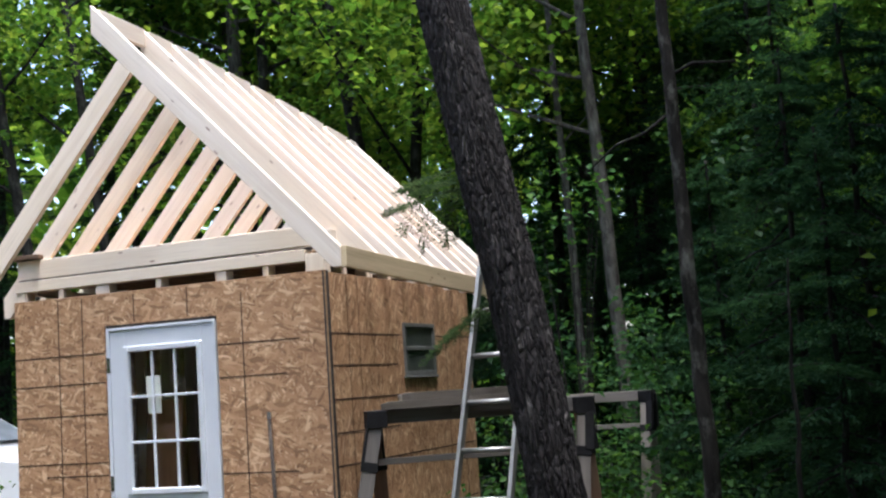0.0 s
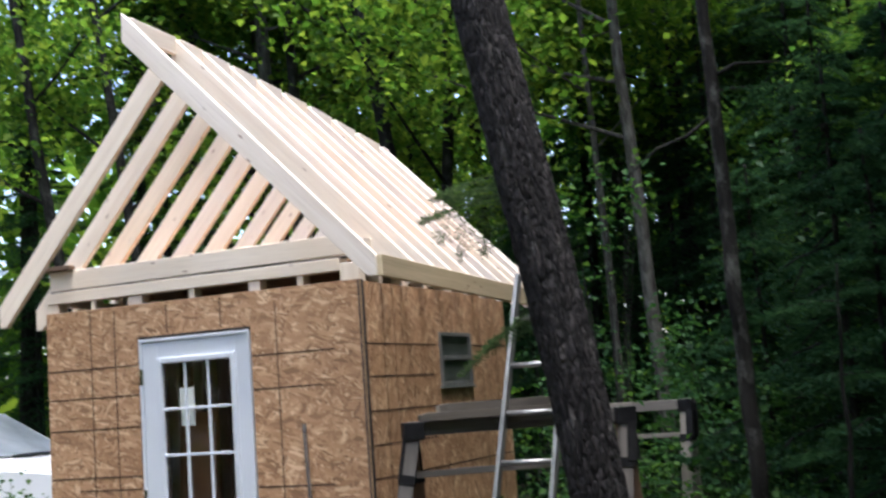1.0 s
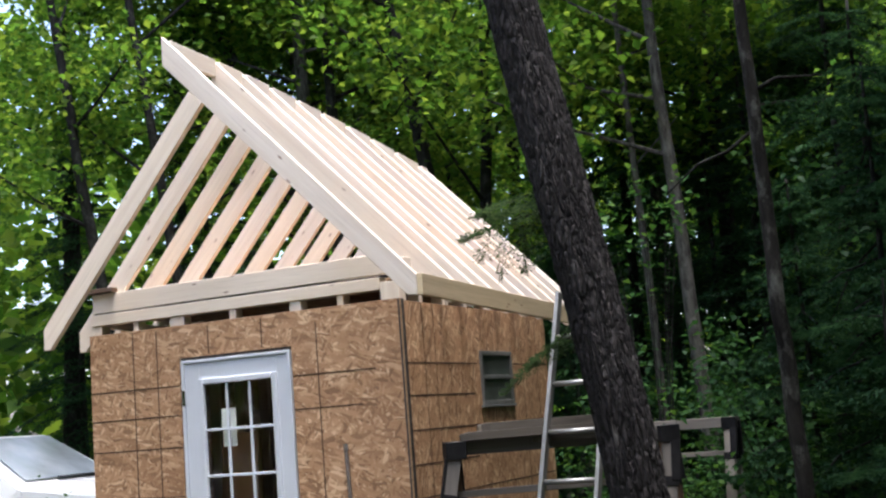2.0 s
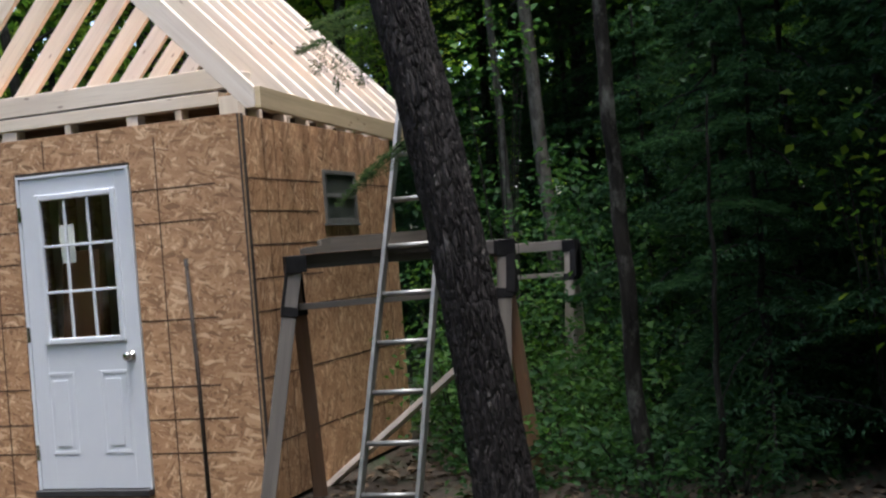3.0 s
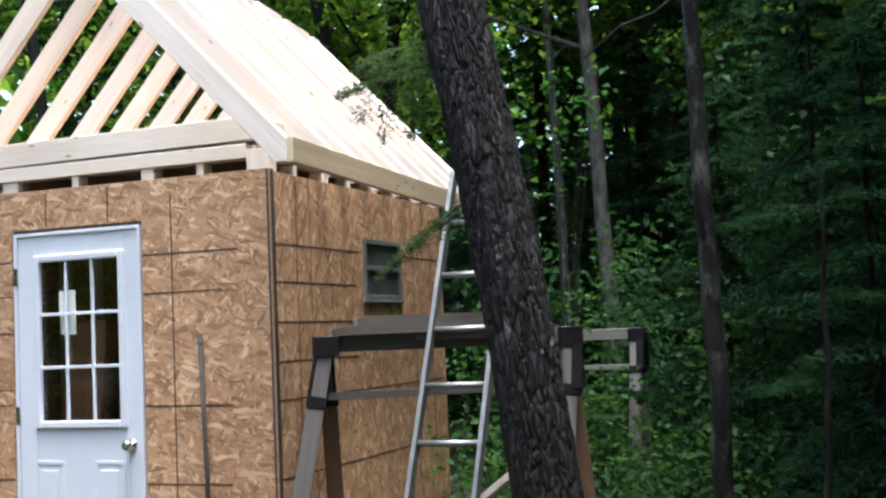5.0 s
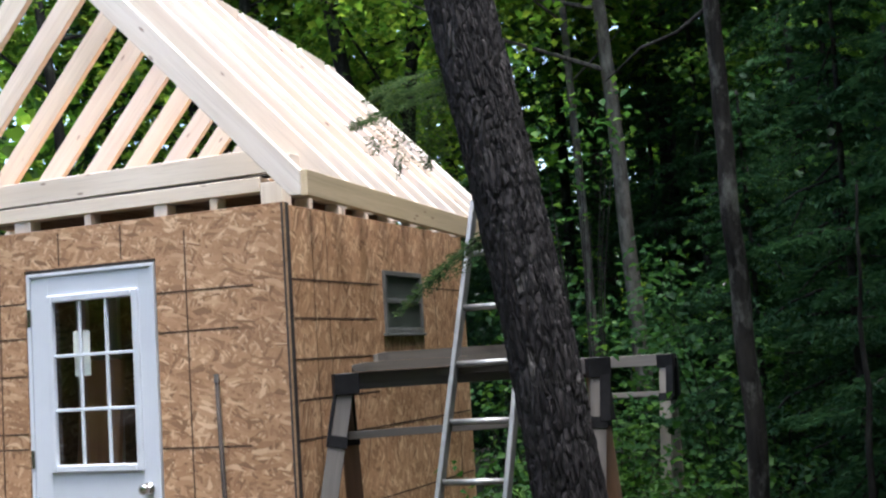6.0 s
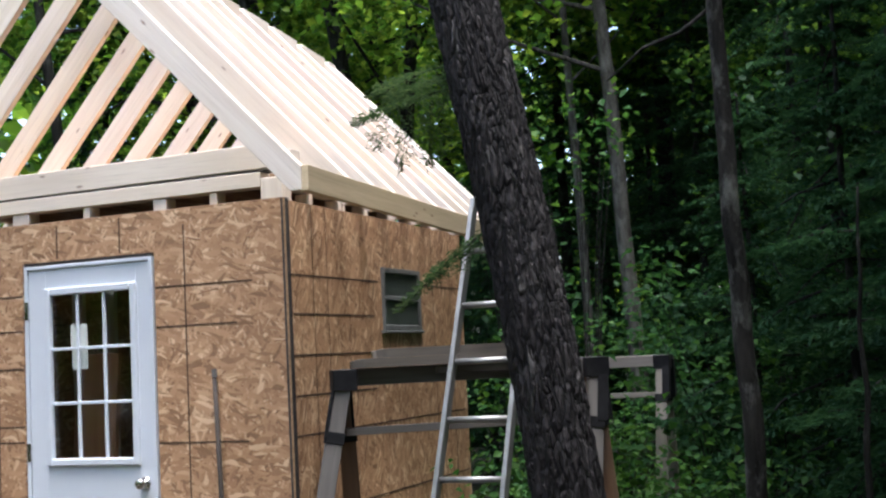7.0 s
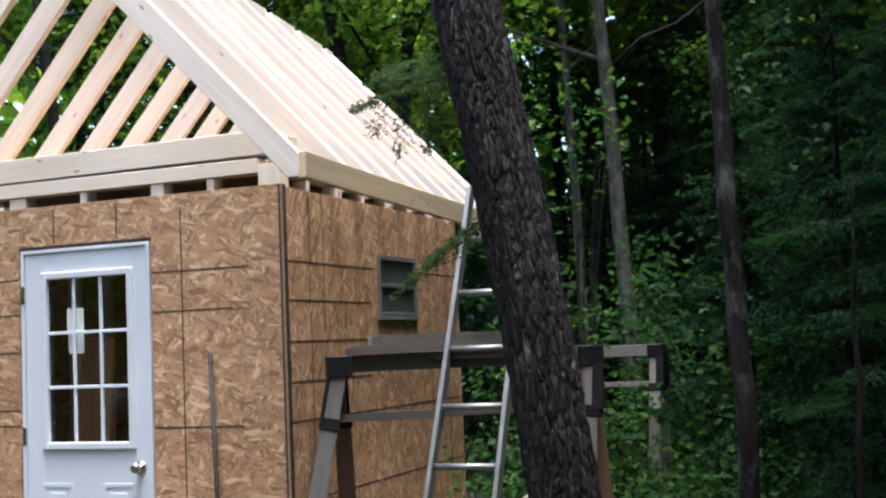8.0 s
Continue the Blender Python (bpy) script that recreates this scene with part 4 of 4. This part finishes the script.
def woods_tree(low, high, r, bark, seed, label, limbs=9, leaves=4200):
    """A tall stem through two points, bare below, with forking limbs and a loose crown high up."""
    rng = np.random.default_rng(seed)
    t = thing("woodland_tree", label, "tree", group="woodland trees")
    a, b = Vector(low), Vector(high)
    d = (b - a) / (b.z - a.z)
    line = [a + d * (z - a.z) + Vector((noise.noise(Vector((z * 0.5, seed, 0))), noise.noise(Vector((z * 0.5, seed, 7))), 0)) * 0.06 * min(1.0, abs(z - a.z)) for z in np.linspace(GZ - 0.2, 11.0, 36)]
    part("trunk", tube_mesh(line, [r * (1.12 - 0.022 * i) for i in range(36)], 12, 0.14, seed), bark, t, smooth=True)
    bm = bmesh.new()
    tips = []
    for i in range(limbs):
        start = line[14 + int(20 * i / limbs)]
        w, reach = rng.uniform(0, 6.283), rng.uniform(1.0, 2.4)
        out = Vector((math.cos(w) * reach, math.sin(w) * reach, reach * rng.uniform(0.3, 0.9)))
        one = tube_mesh([start, start + out * 0.5 + Vector((0, 0, -0.05)), start + out], [r * 0.32, r * 0.2, 0.012], 6)
        me = bpy.data.meshes.new("limb")
        one.to_mesh(me)
        one.free()
        bm.from_mesh(me)
        bpy.data.meshes.remove(me)
        tips += [start + out * f for f in (0.55, 0.8, 1.05)]
    part("branching", bm, bark, t)
    tips = np.array([tuple(p) for p in tips])
    places = tips[rng.integers(0, len(tips), leaves)] + rng.normal(size=(leaves, 3)) * np.array([0.45, 0.45, 0.22])
    crown = new("crown", leaves_mesh("crown", places, rng.uniform(0.6, 1.25, leaves) * 0.115, LEAF_BRIGHT, 0.75, 0.7, rng))
    crown.parent = t
    return t


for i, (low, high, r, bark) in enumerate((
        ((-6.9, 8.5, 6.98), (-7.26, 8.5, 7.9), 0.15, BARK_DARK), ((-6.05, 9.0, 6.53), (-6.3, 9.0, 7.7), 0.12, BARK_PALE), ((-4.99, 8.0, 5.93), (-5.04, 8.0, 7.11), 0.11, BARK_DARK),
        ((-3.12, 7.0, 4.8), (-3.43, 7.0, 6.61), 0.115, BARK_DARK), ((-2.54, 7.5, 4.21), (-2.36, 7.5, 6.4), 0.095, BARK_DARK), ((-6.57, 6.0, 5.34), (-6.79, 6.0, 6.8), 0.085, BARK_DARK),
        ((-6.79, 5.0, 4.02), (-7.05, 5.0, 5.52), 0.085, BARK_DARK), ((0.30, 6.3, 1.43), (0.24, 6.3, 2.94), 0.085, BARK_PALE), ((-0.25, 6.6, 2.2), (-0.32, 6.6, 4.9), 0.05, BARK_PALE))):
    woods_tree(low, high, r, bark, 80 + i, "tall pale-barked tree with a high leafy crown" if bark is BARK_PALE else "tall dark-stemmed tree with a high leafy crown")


def bush(x, y, z0, z1, r, count, size, leaf, seed, label):
    rng = np.random.default_rng(seed)
    g = ground_height(x, y)
    t = thing("bush", label, "bush", pose(x, y, g), group="understorey bushes")
    bm = bmesh.new()
    tips = []
    for i in range(9):
        w, k = rng.uniform(0, 6.283), rng.random() ** 0.5
        tip = Vector((math.cos(w) * r * k, math.sin(w) * r * k, rng.uniform(z0, z1)))
        one = tube_mesh([(0.03 * math.cos(w), 0.03 * math.sin(w), -0.05), tip * 0.55 + Vector((0, 0, tip.z * 0.1)), tip], [0.009, 0.006, 0.002], 5)
        me = bpy.data.meshes.new("stem")
        one.to_mesh(me)
        one.free()
        bm.from_mesh(me)
        bpy.data.meshes.remove(me)
        for f in ((0.45, 0.7, 0.9, 1.02) if z0 < 2.4 else (0.88, 0.94, 1.0, 1.03)):
            tips.append(tip * f + Vector((0, 0, tip.z * 0.08)))
    part("stem", bm, BARK_DARK, t)
    tips = np.array([tuple(p) for p in tips])
    count = int(count * 2.0)
    pick = rng.integers(0, len(tips), count)
    places = tips[pick] + rng.normal(size=(count, 3)) * np.array([0.15, 0.15, 0.09])
    places[:, 2] = np.maximum(places[:, 2], 0.02)
    lv = new("leaves", leaves_mesh("leaves", places, rng.uniform(0.6, 1.3, count) * size * 0.85, leaf, 0.7, 0.9, rng))
    lv.parent = t
    return t


# LEAF_DARK bushes carry forest shade in their leaf colour.
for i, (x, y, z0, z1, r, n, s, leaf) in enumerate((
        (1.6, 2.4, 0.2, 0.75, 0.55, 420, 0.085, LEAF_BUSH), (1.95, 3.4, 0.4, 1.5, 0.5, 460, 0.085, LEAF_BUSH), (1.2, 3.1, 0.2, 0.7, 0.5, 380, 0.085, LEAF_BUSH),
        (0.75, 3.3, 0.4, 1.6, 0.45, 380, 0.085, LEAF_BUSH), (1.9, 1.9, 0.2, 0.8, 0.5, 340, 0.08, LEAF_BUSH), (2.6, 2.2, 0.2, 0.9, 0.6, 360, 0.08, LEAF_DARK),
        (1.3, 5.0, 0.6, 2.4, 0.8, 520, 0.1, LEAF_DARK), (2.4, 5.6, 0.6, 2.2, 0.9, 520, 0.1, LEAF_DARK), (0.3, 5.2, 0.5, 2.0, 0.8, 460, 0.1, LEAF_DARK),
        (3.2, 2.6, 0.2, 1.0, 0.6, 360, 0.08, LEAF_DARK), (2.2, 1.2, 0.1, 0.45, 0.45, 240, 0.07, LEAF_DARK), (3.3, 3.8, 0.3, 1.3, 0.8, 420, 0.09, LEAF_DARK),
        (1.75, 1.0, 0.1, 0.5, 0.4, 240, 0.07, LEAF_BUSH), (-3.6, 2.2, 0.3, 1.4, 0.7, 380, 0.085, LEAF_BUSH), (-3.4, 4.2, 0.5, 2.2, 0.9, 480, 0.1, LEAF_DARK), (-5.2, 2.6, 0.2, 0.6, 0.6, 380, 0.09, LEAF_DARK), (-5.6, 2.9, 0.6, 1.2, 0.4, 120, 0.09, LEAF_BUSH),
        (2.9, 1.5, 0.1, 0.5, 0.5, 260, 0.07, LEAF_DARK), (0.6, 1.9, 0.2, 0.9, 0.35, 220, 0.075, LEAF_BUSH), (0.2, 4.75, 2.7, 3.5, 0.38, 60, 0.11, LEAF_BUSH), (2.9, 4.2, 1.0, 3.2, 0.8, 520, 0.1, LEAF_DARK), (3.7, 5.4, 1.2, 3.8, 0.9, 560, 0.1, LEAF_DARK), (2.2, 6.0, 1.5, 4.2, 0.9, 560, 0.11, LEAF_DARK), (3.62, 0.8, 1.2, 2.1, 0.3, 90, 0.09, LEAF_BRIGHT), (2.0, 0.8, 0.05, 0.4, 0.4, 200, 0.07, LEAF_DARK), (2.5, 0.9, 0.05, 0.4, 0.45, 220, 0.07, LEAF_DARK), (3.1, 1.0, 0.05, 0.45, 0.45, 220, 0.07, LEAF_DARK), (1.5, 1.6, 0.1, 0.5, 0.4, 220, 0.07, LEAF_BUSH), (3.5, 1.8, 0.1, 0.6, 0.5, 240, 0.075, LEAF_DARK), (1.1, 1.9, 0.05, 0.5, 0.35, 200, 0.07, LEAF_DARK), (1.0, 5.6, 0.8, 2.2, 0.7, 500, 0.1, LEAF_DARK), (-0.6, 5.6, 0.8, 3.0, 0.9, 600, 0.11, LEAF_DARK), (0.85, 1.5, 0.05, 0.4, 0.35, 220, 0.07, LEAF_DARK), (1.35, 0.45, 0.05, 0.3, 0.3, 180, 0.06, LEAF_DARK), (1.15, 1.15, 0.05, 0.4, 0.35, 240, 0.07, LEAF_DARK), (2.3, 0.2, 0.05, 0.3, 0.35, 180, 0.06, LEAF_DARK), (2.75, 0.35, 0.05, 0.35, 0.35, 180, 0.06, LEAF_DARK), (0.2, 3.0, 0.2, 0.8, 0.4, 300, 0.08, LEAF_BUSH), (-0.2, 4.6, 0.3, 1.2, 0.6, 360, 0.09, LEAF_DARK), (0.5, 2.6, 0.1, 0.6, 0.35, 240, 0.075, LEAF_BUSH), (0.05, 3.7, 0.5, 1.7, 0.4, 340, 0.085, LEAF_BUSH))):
    bush(x, y, z0, z1, r, n, s, leaf, 60 + i, "bright green leafy bush in the undergrowth" if leaf is LEAF_BUSH else "leafy bush with leaves coloured dark for forest shade")

# far woods that close the view
def far_woods():
    rng = np.random.default_rng(5)
    n = 85000
    ang = rng.uniform(-math.pi, math.pi, n)
    rad = rng.uniform(20, 40, n)
    clump = np.array([noise.noise(Vector((math.cos(a) * r * 0.16, math.sin(a) * r * 0.16, 4.0))) for a, r in zip(ang, rad)])
    z = 13.0 * rng.random(n) ** 1.15 + 3.0 * clump
    places = np.stack([np.cos(ang) * rad, np.sin(ang) * rad + 2, np.maximum(z, 0.0)], 1)
    # LEAF_BRIGHT colours the distance as lit by open sky.
    me = leaves_mesh("far_woods", places, rng.uniform(0.5, 1.5, n) * 0.62, LEAF_BRIGHT, 0.8, 0.3, rng)
    tagged(new("far_woods", me), "dense green woods in the distance", "woods", kind="stuff")


far_woods()


def leaf_litter():
    rng = np.random.default_rng(8)
    n = 9000
    x, y = rng.uniform(0.1, 6, n), rng.uniform(-2, 9, n)
    places = np.array([(a, b, ground_height(a, b) + 0.012) for a, b in zip(x, y)])
    me = leaves_mesh("leaf_litter", places, rng.uniform(0.6, 1.2, n) * 0.075, LITTER, 0.7, 3.0, rng)
    tagged(new("leaf_litter", me), "brown fallen leaves over the forest floor", "leaf litter", kind="stuff")


leaf_litter()


def fallen_branch(p0, p1, r, seed):
    ob = part("fallen_branch", tube_mesh(stepped(p0, p1, 12, 0.04, seed), [r * (1 - 0.05 * i) for i in range(12)], 8, 0.2), BARK_PALE, None, smooth=True)
    tagged(ob, "dead grey branch lying on the leaf litter", "branch", "fallen branches")


fallen_branch((2.7, 1.9, GZ + 0.02), (3.4, 2.6, GZ + 0.1), 0.022, 1.0)
fallen_branch((3.0, 1.4, GZ + 0.02), (3.9, 1.9, GZ + 0.06), 0.018, 2.0)
fallen_branch((2.4, 2.5, GZ + 0.03), (3.3, 2.9, GZ + 0.16), 0.016, 3.0)


# ---- parked car ----
def car(at):
    c = thing("car", "white parked car seen past the shed corner", "car", at)
    profile = [(-2.2, 0.35), (-2.22, 0.75), (-1.95, 0.92), (-1.0, 1.02), (-0.25, 1.5), (0.9, 1.54), (1.7, 1.12), (2.15, 1.02), (2.2, 0.4)]
    bm = bmesh.new()
    rings = []
    for x, z in profile:
        w = 0.86 if z < 1.2 else 0.66
        rings.append((x, z, w))
    top = [[bm.verts.new((x, s * w, z)) for s in (-1, -0.5, 0.5, 1)] for x, z, w in rings]
    low = [[bm.verts.new((x, s * 0.86, 0.32)) for s in (-1, 1)] for x, z, w in rings]
    for i in range(len(rings) - 1):
        for k in range(3):
            bm.faces.new((top[i][k], top[i][k + 1], top[i + 1][k + 1], top[i + 1][k]))
        bm.faces.new((low[i][0], top[i][0], top[i + 1][0], low[i + 1][0]))
        bm.faces.new((top[i][3], low[i][1], low[i + 1][1], top[i + 1][3]))
    bmesh.ops.recalc_face_normals(bm, faces=bm.faces)
    bmesh.ops.bevel(bm, geom=[e for e in bm.edges if len(e.link_faces) == 2], offset=0.03, segments=2, affect="EDGES")
    body = part("body", bm, CAR_WHITE, c)

    def quad(name, pts, material, label=""):
        bm = bmesh.new()
        f = bm.faces.new([bm.verts.new(p) for p in pts])
        ext = bmesh.ops.extrude_face_region(bm, geom=[f])
        n = f.normal.copy() if f.normal.length else Vector((0, 0, 1))
        f.normal_update()
        for v in (e for e in ext["geom"] if isinstance(e, bmesh.types.BMVert)):
            v.co += f.normal * 0.008
        bmesh.ops.recalc_face_normals(bm, faces=bm.faces)
        return part(name, bm, material, c, label)

    quad("windshield", [(-0.95, -0.70, 1.075), (-0.95, 0.70, 1.075), (-0.30, 0.58, 1.485), (-0.30, -0.58, 1.485)], SKY_PALE_GLASS, "windshield coloured pale for reflected sky")
    for s in (-1, 1):
        quad("side_window", [(-0.75, s * 0.80, 1.10), (1.3, s * 0.80, 1.12), (0.85, s * 0.685, 1.47), (-0.22, s * 0.685, 1.46)], SKY_PALE_GLASS)
        part("wing_mirror", block((-0.78, s * 0.98 - 0.09, 1.0), (-0.66, s * 0.98 + 0.09, 1.13), 0.03), CAR_WHITE, c)
        part("headlight", block((-2.225, s * 0.62 - 0.17, 0.66), (-2.1, s * 0.62 + 0.17, 0.80), 0.03), NICKEL, c, "clear headlight")
        for x in (-1.4, 1.35):
            wheel = part("wheel", lathe([(0.2, -0.09), (0.31, -0.09), (0.325, -0.05), (0.325, 0.05), (0.31, 0.09), (0.2, 0.09)], 28), RUBBER, c, "black tyre", pose(x, s * 0.80, 0.325, 90), smooth=True)
            part("rim", lathe([(0.06, -0.095), (0.2, -0.08), (0.2, 0.08), (0.06, 0.095)], 20), NICKEL, wheel)
    for i in range(3):
        part("grille_bar", block((-2.24, -0.36, 0.60 + i * 0.07), (-2.2, 0.36, 0.63 + i * 0.07), 0.005), BLACK_TRIM, c)
    part("wiper", block((-0.98, -0.5, 1.075), (-0.94, 0.2, 1.085)), BLACK_TRIM, c)
    part("bumper", block((-2.28, -0.84, 0.34), (-2.16, 0.84, 0.54), 0.04), CAR_WHITE, c)
    return c


# Reflected sky is put into the base colour of the car's glass.
SKY_PALE_GLASS = plain("sky_pale_car_glass", (0.25, 0.28, 0.31), (0.45, 0.49, 0.53), 0.12, 0.2, scale=2, relief=0)
truck = car(pose(-8.3, 4.7, -0.12, 0, 0, 188))
truck.scale = (1.2, 1.2, 1.22)
